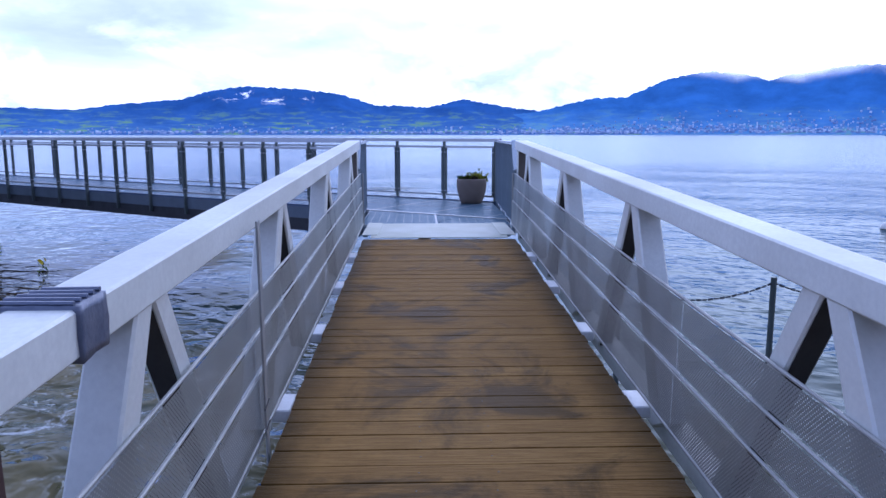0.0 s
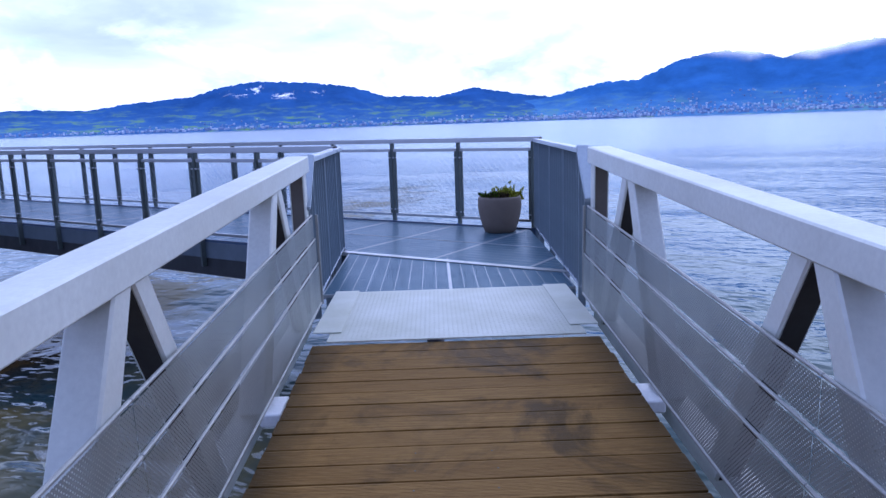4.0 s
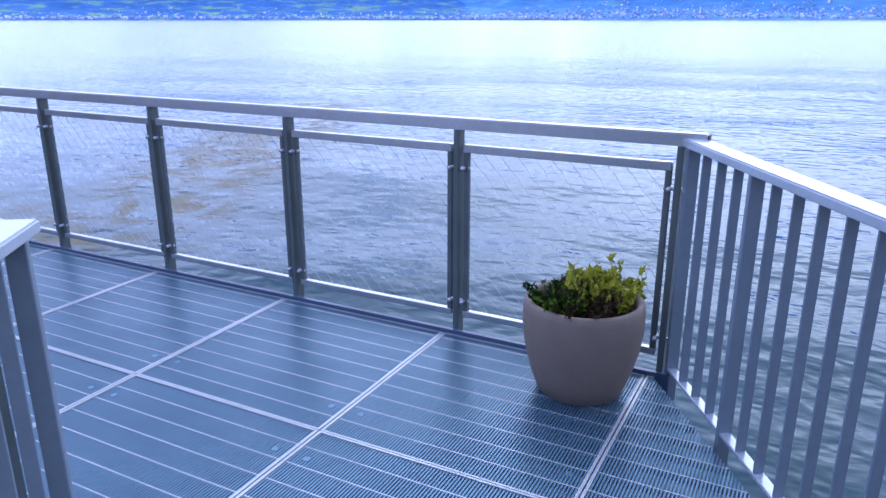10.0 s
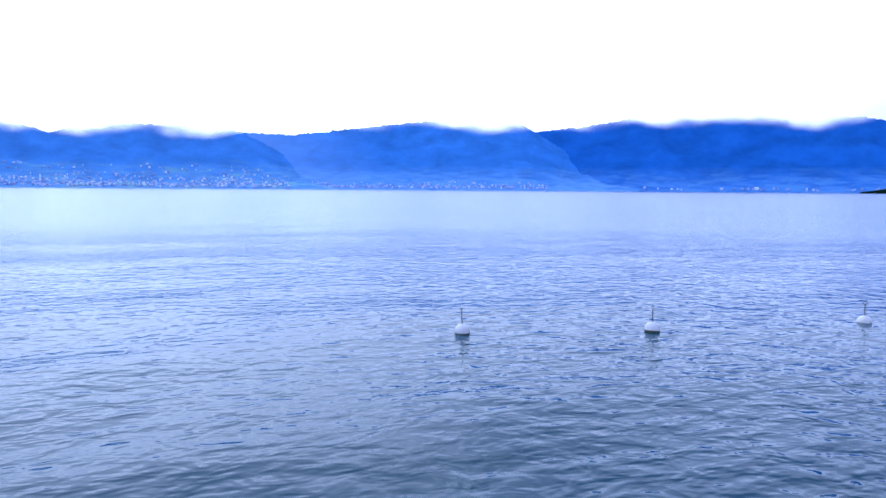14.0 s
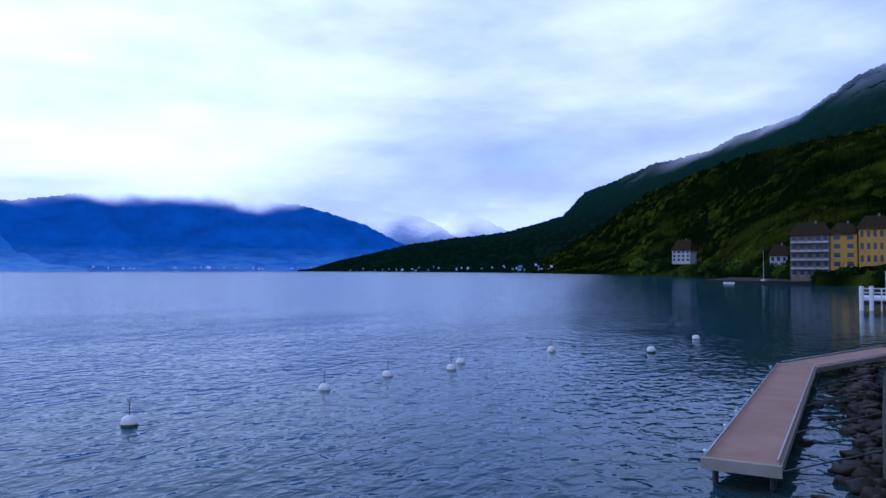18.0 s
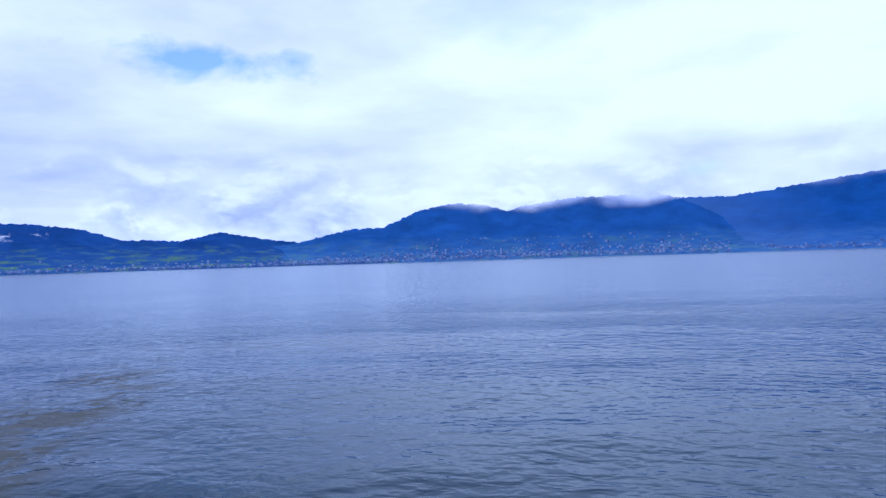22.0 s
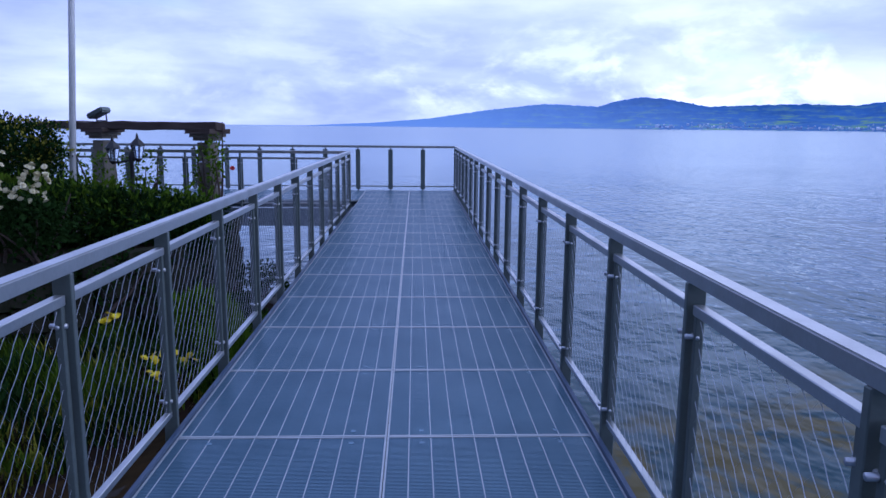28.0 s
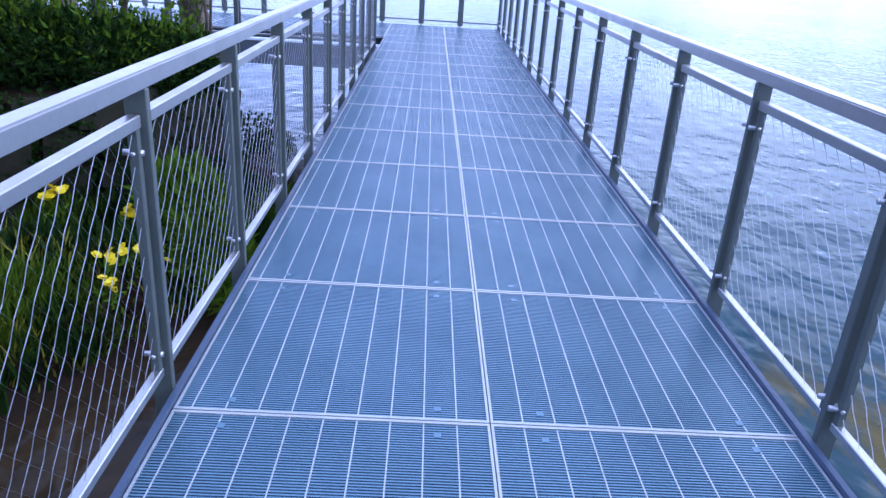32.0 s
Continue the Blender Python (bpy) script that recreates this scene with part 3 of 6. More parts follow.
# ---------------------------------------------------------------- far shores
def relief(name, skyline, shore, crest, mat, label, category="mountain", rough=0.12, steps=0.14, rows=26, lumps=0.0, seed=1):
    """A mountain range round the lake: its crest follows the skyline (heading, elevation), its foot stands in the water."""
    head = np.array([p[0] for p in skyline])
    elev = np.array([p[1] for p in skyline])
    a = np.arange(head.min(), head.max(), steps)
    order = np.argsort(head)
    e = np.interp(a, head[order], elev[order])
    sh = np.interp(a, [p[0] for p in shore], [p[1] for p in shore]) if isinstance(shore, (list, tuple)) else np.full_like(a, shore)
    cr = np.interp(a, [p[0] for p in crest], [p[1] for p in crest]) if isinstance(crest, (list, tuple)) else np.full_like(a, crest)
    verts, faces = [], []
    off = Vector((seed * 17.3, seed * 5.1, 3.7))
    for i, ang in enumerate(a):
        ca, sa = math.cos(radians(ang)), math.sin(radians(ang))
        top = math.tan(radians(e[i])) * cr[i]
        for j in range(rows):
            s = j / (rows - 1)
            r = sh[i] + (cr[i] - sh[i]) * s
            x, y = -sa * r, ca * r
            q = Vector((x, y, 0)) * (9.0 / cr[i]) + off
            ridge = 1 - abs(noise.noise(q * 1.6)) * 2
            h = top * (0.30 * s + 0.70 * s ** 1.9) * (1 + rough * 2.2 * (1 - s) * ridge)
            h += top * rough * 0.45 * noise.fractal(q * 6.0, 0.8, 2.0, 4) * s * (1.15 - s)
            h += min(top * 0.038, r * 0.0016) * noise.fractal(q * 26.0, 0.8, 2.0, 3) * s
            if lumps:
                h += lumps * r / 1000 * (noise.cell(q * 90) * 0.4 + noise.noise(q * 60)) * min(1, s * 8)
            if j == 0:
                h = -4
            verts.append((x, y, WATER + h + (1.7 if j else 0)))
    w = rows
    for i in range(len(a) - 1):
        for j in range(rows - 1):
            b = i * w + j
            faces.append((b, b + 1, b + w + 1, b + w))
    me = bpy.data.meshes.new(name)
    me.from_pydata(verts, [], faces)
    me.materials.append(mat)
    me.polygons.foreach_set("use_smooth", [True] * len(me.polygons))
    ob = new(name, me)
    tagged(ob, label, category, kind="structure")
    return ob, np.array(verts).reshape(len(a), w, 3)


# the blue far ranges carry distance haze in their base colours
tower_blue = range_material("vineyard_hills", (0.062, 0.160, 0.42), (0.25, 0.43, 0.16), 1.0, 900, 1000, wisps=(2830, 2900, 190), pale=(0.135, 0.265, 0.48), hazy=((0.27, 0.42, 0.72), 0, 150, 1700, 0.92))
mid_blue = range_material("haze_blue_wooded_mountain", (0.085, 0.235, 0.56), (0.20, 0.39, 0.32), 0.8, 255, 350, pale=(0.22, 0.41, 0.60))
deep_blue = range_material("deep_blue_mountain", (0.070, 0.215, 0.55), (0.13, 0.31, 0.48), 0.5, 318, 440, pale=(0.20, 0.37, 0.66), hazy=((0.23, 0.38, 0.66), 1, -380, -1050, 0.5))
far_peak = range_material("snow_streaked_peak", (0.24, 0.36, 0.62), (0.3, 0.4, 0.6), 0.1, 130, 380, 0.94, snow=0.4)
far_blue = range_material("far_haze_blue_mountain", (0.036, 0.135, 0.44), (0.09, 0.25, 0.42), 0.5, 335, 445, pale=(0.13, 0.28, 0.58))
dark_wood = range_material("dark_mixed_woods", (0.0042, 0.0115, 0.0024), (0.040, 0.052, 0.004), 0.40, 900, 1000, crowns=0.085)
high_wood = range_material("misty_high_woods", (0.0045, 0.0150, 0.0085), (0.010, 0.026, 0.012), 0.30, 172, 268, puff_scale=0.0045, crowns=0.07, high_haze=(0.009, 0.029, 0.022))

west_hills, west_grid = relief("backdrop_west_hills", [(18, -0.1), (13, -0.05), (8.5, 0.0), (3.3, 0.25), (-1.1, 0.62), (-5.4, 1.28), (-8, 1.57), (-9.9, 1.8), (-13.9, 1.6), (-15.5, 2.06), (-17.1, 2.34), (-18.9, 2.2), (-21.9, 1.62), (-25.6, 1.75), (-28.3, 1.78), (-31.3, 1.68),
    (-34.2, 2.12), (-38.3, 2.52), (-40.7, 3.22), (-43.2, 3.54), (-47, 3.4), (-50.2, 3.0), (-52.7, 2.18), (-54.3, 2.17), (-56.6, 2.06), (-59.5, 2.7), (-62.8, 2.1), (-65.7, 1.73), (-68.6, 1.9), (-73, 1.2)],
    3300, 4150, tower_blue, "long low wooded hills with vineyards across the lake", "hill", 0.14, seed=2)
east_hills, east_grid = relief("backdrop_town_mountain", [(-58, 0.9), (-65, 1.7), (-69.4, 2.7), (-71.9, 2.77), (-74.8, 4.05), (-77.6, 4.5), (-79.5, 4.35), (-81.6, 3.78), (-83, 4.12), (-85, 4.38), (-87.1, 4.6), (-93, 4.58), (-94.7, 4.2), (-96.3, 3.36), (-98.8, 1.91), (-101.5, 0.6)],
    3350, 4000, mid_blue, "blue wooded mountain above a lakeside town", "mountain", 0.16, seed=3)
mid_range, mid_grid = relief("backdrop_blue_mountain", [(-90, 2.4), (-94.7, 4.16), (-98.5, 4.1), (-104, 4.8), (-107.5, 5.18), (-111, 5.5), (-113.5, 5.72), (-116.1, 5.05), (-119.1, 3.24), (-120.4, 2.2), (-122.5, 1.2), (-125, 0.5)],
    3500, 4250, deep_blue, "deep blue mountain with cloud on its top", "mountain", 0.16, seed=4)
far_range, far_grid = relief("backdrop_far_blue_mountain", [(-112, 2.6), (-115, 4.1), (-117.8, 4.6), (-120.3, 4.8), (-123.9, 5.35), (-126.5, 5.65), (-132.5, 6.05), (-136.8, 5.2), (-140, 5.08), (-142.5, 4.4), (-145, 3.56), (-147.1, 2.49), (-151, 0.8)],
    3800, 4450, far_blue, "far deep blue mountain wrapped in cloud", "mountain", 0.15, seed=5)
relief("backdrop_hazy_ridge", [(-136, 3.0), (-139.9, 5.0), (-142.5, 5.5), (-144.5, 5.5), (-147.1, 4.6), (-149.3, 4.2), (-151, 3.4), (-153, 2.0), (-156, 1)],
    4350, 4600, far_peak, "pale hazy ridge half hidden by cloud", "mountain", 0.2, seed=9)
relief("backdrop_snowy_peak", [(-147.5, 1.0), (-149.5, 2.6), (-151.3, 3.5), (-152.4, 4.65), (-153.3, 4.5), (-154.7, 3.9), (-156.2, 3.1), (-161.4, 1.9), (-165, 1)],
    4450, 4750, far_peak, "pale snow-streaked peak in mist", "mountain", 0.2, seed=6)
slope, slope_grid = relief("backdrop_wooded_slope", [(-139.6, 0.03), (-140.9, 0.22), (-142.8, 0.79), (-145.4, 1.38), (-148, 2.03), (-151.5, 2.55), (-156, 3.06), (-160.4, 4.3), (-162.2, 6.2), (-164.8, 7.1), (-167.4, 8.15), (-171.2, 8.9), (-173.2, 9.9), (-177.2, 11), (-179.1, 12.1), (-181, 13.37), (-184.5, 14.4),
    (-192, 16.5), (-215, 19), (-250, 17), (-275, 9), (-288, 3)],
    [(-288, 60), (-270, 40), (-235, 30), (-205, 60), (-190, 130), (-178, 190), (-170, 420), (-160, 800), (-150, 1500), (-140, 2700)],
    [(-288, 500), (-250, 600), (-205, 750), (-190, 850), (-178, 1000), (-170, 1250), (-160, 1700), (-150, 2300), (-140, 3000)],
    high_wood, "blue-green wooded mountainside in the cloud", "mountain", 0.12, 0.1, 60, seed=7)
near_woods, near_grid = relief("backdrop_near_woods", [(-156.5, 0.0), (-159, 1.0), (-162, 2.71), (-166.6, 5.91), (-170.6, 7.49), (-173.8, 8.59), (-178.9, 9.45), (-182.5, 10.0), (-187, 10.6), (-195, 11.5), (-215, 13), (-250, 12), (-275, 6), (-288, 2)],
    [(-288, 56), (-270, 37), (-235, 28), (-205, 57), (-190, 126), (-178, 184), (-170, 405), (-160, 780), (-156, 1100)],
    [(-288, 300), (-250, 330), (-205, 380), (-190, 430), (-178, 520), (-170, 760), (-160, 1050), (-156, 1300)],
    dark_wood, "dark green mixed woods above the village shore", "hill", 0.14, 0.1, 60, 4.2, seed=8)


def village(name, grid, count, lo, hi, deep, size, seed, label, cols=(0, 1)):
    """Hundreds of tiny far houses along a shore, each a block with a pitched roof."""
    rng = np.random.default_rng(seed)
    verts, faces = [], []
    for _ in range(count):
        i = int(rng.uniform(cols[0], cols[1]) * (len(grid) - 2))
        f = min(0.95, abs(rng.normal(0, deep)) + lo) * (hi - 1)
        j = 1 + int(f)
        p = grid[i, j] * (1 - (f - int(f))) + grid[i, j + 1] * (f - int(f))
        u = np.array([-p[1], p[0]]) / math.hypot(p[0], p[1])
        v = -np.array([p[0], p[1]]) / math.hypot(p[0], p[1])
        k = size * rng.uniform(0.6, 1.5)
        w, d, h = k * rng.uniform(0.8, 2.0), k, k * rng.uniform(0.6, 1.1)
        b = len(verts)
        for z in (-2, h):
            for s, t in ((-1, -1), (1, -1), (1, 1), (-1, 1)):
                q = p[:2] + u * s * w / 2 + v * t * d / 2
                verts.append((q[0], q[1], p[2] + z))
        for s in (-1, 1):
            q = p[:2] + u * s * w / 2
            verts.append((q[0], q[1], p[2] + h * 1.45))
        faces += [(b, b + 1, b + 5, b + 4), (b + 1, b + 2, b + 6, b + 5), (b + 2, b + 3, b + 7, b + 6), (b + 3, b, b + 4, b + 7),
                  (b + 4, b + 5, b + 9, b + 8), (b + 6, b + 7, b + 8, b + 9), (b + 5, b + 6, b + 9), (b + 7, b + 4, b + 8)]
    me = bpy.data.meshes.new(name)
    me.from_pydata(verts, [], faces)
    me.materials.append(house_mix)
    tagged(new(name, me), label, "town", kind="stuff")


house_mix = bpy.data.materials.new("haze_blue_house_walls")
house_mix.use_nodes = True
_n = Nodes(house_mix.node_tree)
_o, _p = _n.add("ShaderNodeOutputMaterial"), _n.add("ShaderNodeBsdfPrincipled", Roughness=0.8)
_g = _n.add("ShaderNodeNewGeometry")
# blue distance haze is mixed into the far houses' wall tones
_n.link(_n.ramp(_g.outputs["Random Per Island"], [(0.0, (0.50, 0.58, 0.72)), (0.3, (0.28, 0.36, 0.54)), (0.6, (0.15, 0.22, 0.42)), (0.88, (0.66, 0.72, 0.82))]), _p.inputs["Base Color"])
_n.link(_p.outputs[0], _o.inputs[0])
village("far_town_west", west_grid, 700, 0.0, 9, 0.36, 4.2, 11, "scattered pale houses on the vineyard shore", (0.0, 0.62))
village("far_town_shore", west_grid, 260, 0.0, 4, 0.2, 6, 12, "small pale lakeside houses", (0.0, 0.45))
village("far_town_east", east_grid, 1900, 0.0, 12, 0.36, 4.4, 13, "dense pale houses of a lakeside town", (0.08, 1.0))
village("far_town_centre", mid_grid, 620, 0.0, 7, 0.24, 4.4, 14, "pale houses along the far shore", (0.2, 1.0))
village("far_village_slope", slope_grid, 46, 0.02, 12, 0.55, 2.0, 16, "small pale houses scattered along the wooded shore", (0.865, 0.985))
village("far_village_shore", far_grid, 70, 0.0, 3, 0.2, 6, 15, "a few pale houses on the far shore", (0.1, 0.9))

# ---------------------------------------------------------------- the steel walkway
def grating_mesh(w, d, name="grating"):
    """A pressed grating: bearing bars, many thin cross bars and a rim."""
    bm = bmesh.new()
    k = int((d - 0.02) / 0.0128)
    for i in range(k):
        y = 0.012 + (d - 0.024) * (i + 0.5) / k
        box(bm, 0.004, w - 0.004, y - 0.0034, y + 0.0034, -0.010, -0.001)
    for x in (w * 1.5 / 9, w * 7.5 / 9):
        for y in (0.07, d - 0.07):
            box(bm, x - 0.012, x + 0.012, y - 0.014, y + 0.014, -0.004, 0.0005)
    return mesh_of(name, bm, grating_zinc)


def rim_mesh(w, d, bars):
    """The flat rim round a grating and its bearing bars, in the paler zinc."""
    bm = bmesh.new()
    for x0, x1, y0, y1 in ((0, w, 0, 0.012), (0, w, d - 0.012, d), (0, 0.009, 0.012, d - 0.012), (w - 0.009, w, 0.012, d - 0.012)):
        box(bm, x0, x1, y0, y1, -0.03, 0.0025)
    for b in bars:
        box(bm, w * b - 0.0024, w * b + 0.0024, 0.012, d - 0.012, -0.03, -0.0004)
    return mesh_of("rim", bm, rim_zinc)


def clipped_grating(x0, x1, y0, y1, planes):
    """The same grating and its rim over a rectangle, cut along the given vertical planes (point, normal kept side)."""
    w, d = x1 - x0, y1 - y0
    mesh, rim = bmesh.new(), bmesh.new()
    k = int((d - 0.02) / 0.0128)
    for i in range(k):
        y = y0 + 0.012 + (d - 0.024) * (i + 0.5) / k
        box(mesh, x0 + 0.004, x1 - 0.004, y - 0.0034, y + 0.0034, -0.010, -0.001)
    for i in range(1, 9):
        x = x0 + w * i / 9
        box(rim, x - 0.0024, x + 0.0024, y0 + 0.012, y1 - 0.012, -0.03, -0.0004)
    for a, b, c, e in ((x0, x1, y0, y0 + 0.012), (x0, x1, y1 - 0.012, y1), (x0, x0 + 0.009, y0 + 0.012, y1 - 0.012), (x1 - 0.009, x1, y0 + 0.012, y1 - 0.012)):
        box(rim, a, b, c, e, -0.03, 0.0025)
    for bm in (mesh, rim):
        for p, nrm in planes:
            bmesh.ops.bisect_plane(bm, geom=list(bm.verts) + list(bm.edges) + list(bm.faces), plane_co=p, plane_no=nrm, clear_outer=True)
    return mesh_of("grating", mesh, grating_zinc), mesh_of("rim", rim, rim_zinc)


HALF = 1.06
RAIL_R, RAIL_L = 1.125, -1.118
END_Y = 20 * L + 0.05       # the outer rail across the far end
TURN_Y = 1.13 + 15 * L      # the inner corner where the walkway turns
SIDE_X = -12.4              # how far the side arm reaches
G = Vector((-math.sin(radians(GYAW)), math.cos(radians(GYAW)), 0))
GR = Vector((G.y, -G.x, 0))
BD = Vector((-3.13, -1.61, 0))          # middle of the gangway's last board

floor = tagged(new("floor_walkway"), "blue-grey galvanised steel grating walkway in two rows of panels", "walkway", kind="structure")
full = grating_mesh(HALF - 0.004, L - 0.006)
rim_outer_first = rim_mesh(HALF - 0.004, L - 0.006, [(i + 0.5) / 9.5 for i in range(9)])
rim_inner_first = rim_mesh(HALF - 0.004, L - 0.006, [i / 9.5 for i in range(1, 10)])
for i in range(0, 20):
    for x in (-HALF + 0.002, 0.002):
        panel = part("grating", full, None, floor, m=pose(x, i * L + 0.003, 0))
        part("rim", rim_outer_first if x < -0.5 else rim_inner_first, None, panel, "flat rim and bearing bars, painted paler for sky light on top")
side, side_rim = grating_mesh(L - 0.006, HALF + 0.1), rim_mesh(L - 0.006, HALF + 0.1, [i / 9 for i in range(1, 9)])
x = -HALF - 0.004
while x - L > SIDE_X:
    for y in (END_Y - 0.09 - 2 * (HALF + 0.1), END_Y - 0.09 - (HALF + 0.1)):
        panel = part("grating", side, None, floor, m=pose(x - L, y, 0))
        part("rim", side_rim, None, panel, "flat rim and bearing bars, painted paler for sky light on top")
    x -= L
# rows cut by the slanting fence of the platform
fence_p, fence_n = Vector((1.08, -0.02, 0)), Vector((GR.x, GR.y, 0))
for x0, x1 in ((-HALF, -0.002), (0.002, HALF)):
    for i in (-2, -1):
        me, rim_me = clipped_grating(x0, x1, i * L + 0.003, (i + 1) * L - 0.003, [(fence_p, fence_n)])
        if len(me.vertices) > 8:
            part("rim", rim_me, None, part("grating", me, None, floor), "flat rim and bearing bars, painted paler for sky light on top")

# edge channels and girders below
frame_ob = tagged(new("walkway_frame"), "dark steel girders and edge channels under the walkway", "frame", kind="structure")
for x0, x1, y0, y1 in ((HALF + 0.002, HALF + 0.025, -0.1, END_Y + 0.03), (-HALF - 0.022, -HALF - 0.002, 1.08, TURN_Y)):
    bm = bmesh.new()
    box(bm, x0, x1, y0, y1, -0.10, 0.022)
    part("edge_channel", bm, edge_paint, frame_ob)
for x0, x1, y0, y1 in ((0.78, 0.98, 0.1, END_Y - 0.2), (-0.98, -0.78, 1.0, END_Y - 0.2)):
    bm = bmesh.new()
    box(bm, x0, x1, y0, y1, -0.40, -0.045)
    part("girder", bm, beam_steel, frame_ob)
for y0, y1 in ((END_Y - 0.3, END_Y - 0.1), (TURN_Y + 0.15, TURN_Y + 0.35)):
    bm = bmesh.new()
    box(bm, SIDE_X, -1.0, y0 + 0.3 if y1 < END_Y - 0.2 else y0, (y1 + 0.3) if y1 < END_Y - 0.2 else y1, -0.40, -0.045)
    part("girder", bm, beam_steel, frame_ob)
bm = bmesh.new()
box(bm, -1.0, 1.03, -0.05, 0.0, -0.32, -0.045)
part("cross_beam", bm, beam_steel, frame_ob)
me = None
for i in range(1, 20):
    if me is None:
        bm = bmesh.new()
        box(bm, -0.78, 0.78, -0.03, 0.03, -0.2, -0.04)
        me = mesh_of("cross_beam", bm, beam_steel)
    part("cross_beam", me, None, frame_ob, m=pose(0, i * L, 0))
# fascia along the inner side, seen from the gangway
bm = bmesh.new()
box(bm, -HALF - 0.032, -HALF - 0.024, 1.1, TURN_Y, -0.20, -0.01)
part("fascia", bm, beam_steel, frame_ob)
bm = bmesh.new()
box(bm, -HALF - 0.02, -HALF + 0.06, 1.15, TURN_Y, -0.41, -0.205)
part("girder", bm, dark_steel, frame_ob)
pile_me = None
for i, (px, py) in enumerate(((0.5, 1.0), (0.86, 19), (-10.5, 19))):
    if pile_me is None:
        bm = bmesh.new()
        tube(bm, (0, 0, -4.2), (0, 0, -0.40), 0.11, 14)
        pile_me = mesh_of("pile", bm, dark_steel, True)
    part("pile", pile_me, None, frame_ob, m=pose(px, py, 0))

# ---- railings
def post_mesh():
    bm = bmesh.new()
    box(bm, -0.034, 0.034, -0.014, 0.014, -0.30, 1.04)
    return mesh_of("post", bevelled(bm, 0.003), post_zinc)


def clamp_mesh():
    bm = bmesh.new()
    tube(bm, (-0.005, -0.06, 0), (-0.005, 0.06, 0), 0.008, 8)
    tube(bm, (-0.04, -0.035, 0), (0.02, -0.035, 0), 0.010, 8)
    tube(bm, (-0.04, 0.035, 0), (0.02, 0.035, 0), 0.010, 8)
    return mesh_of("clamp", bm, wire, True)


def net_mesh(w, z0, z1):
    """Wire rope net with tall diamond meshes between the frame's bars."""
    bm = bmesh.new()
    cell_w, cell_h = 0.084, 0.096
    h = z1 - z0
    lines = []
    slope_h = cell_h / cell_w
    span = h / slope_h
    c = -span
    while c < w:
        for sgn in (1, -1):
            a, b = (c, 0.0), (c + span, h)
            if a[0] < 0:
                a = (0.0, -a[0] * slope_h)
            if b[0] > w:
                b = (w, h - (b[0] - w) * slope_h)
            if b[0] - a[0] > 0.01:
                lines.append((a, b, 0.0011) if sgn > 0 else ((w - a[0], a[1]), (w - b[0], b[1]), 0.0002))
        c += cell_w
    for a, b, thick in lines:
        # the rope kinks a little at each crossing
        k = max(1, int((b[1] - a[1]) / (cell_h / 2) + 0.5)) if thick > 0.001 else 1
        bends = [(a[0] + (b[0] - a[0]) * i / k + (0.005 * (-1) ** i if 0 < i < k else 0), a[1] + (b[1] - a[1]) * i / k) for i in range(k + 1)]
        for p, q in zip(bends, bends[1:]):
            tube(bm, (0, p[0], z0 + p[1]), (0, q[0], z0 + q[1]), thick, 3)
    return mesh_of("wire_net", bm, wire)


def frame_bar(name, w, z, half=0.015):
    bm = bmesh.new()
    box(bm, -half, half, 0, w, z - half, z + half)
    return mesh_of(name, bevelled(bm, 0.003), zinc)


POST_ME, CLAMP_ME = post_mesh(), clamp_mesh()
BAY = L - 0.06
NET_ME = net_mesh(BAY - 0.06, 0.115, 0.93)
NET_TOP, NET_LOW = frame_bar("frame_rail", BAY, 0.95, 0.019), frame_bar("frame_rail", BAY, 0.10, 0.016)
_bm = bmesh.new()
box(_bm, -0.014, 0.014, 0, 0.026, 0.10, 0.95)
STILE_ME = mesh_of("frame_stile", bevelled(_bm, 0.003), post_zinc)


def railing(name, m, length, n_bays, label, lead=0.0, tail=0.0, net=True, first_post=True, last_post=True):
    """A run of railing along local +y: posts at each bay, framed wire nets and a square top rail."""
    rail = thing(name, m, label, "railing", "walkway railings")
    step = length / n_bays
    for i in range(n_bays + 1):
        if not net and 0 < i < n_bays:
            bm = bmesh.new()
            box(bm, -0.012, 0.012, -0.055, 0.055, 0.03, 1.0)
            part("post_plate", bevelled(bm, 0.003), post_zinc, rail, "broad flat steel plate on the post", m=pose(-0.03, i * step, 0))
        if (i == 0 and not first_post) or (i == n_bays and not last_post):
            continue
        post = part("post", POST_ME, None, rail, m=pose(0, i * step, 0))
        for z in (0.855, 0.17):
            part("clamp", CLAMP_ME, None, post, m=pose(0, 0, z))
    for i in range(n_bays):
        y = i * step + (step - BAY) / 2
        if net:
            part("frame_rail", NET_TOP, None, rail, m=pose(0, y, 0))
            part("frame_rail", NET_LOW, None, rail, m=pose(0, y, 0))
        for ys in (y, y + BAY - 0.026) if net else ():
            part("frame_stile", STILE_ME, None, rail, m=pose(0, ys, 0))
        if net:
            part("wire_net", NET_ME, None, rail, "fine stainless wire net", m=pose(0, y + 0.03, 0))
    if not net:
        part("frame_rail", frame_bar("frame_rail", length, 0.10, 0.016), None, rail)
    bm = bmesh.new()
    box(bm, -0.032, 0.032, -lead, length + tail, 1.04, 1.095)
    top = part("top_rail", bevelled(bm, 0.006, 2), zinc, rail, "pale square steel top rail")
    for yy, s in ((-lead, -1), (length + tail, 1)):
        bm = bmesh.new()
        box(bm, -0.029, 0.029, min(yy, yy + s * 0.006), max(yy, yy + s * 0.006), 1.043, 1.092)
        part("end_cap", bm, black, top, "black plastic end cap")
    return rail


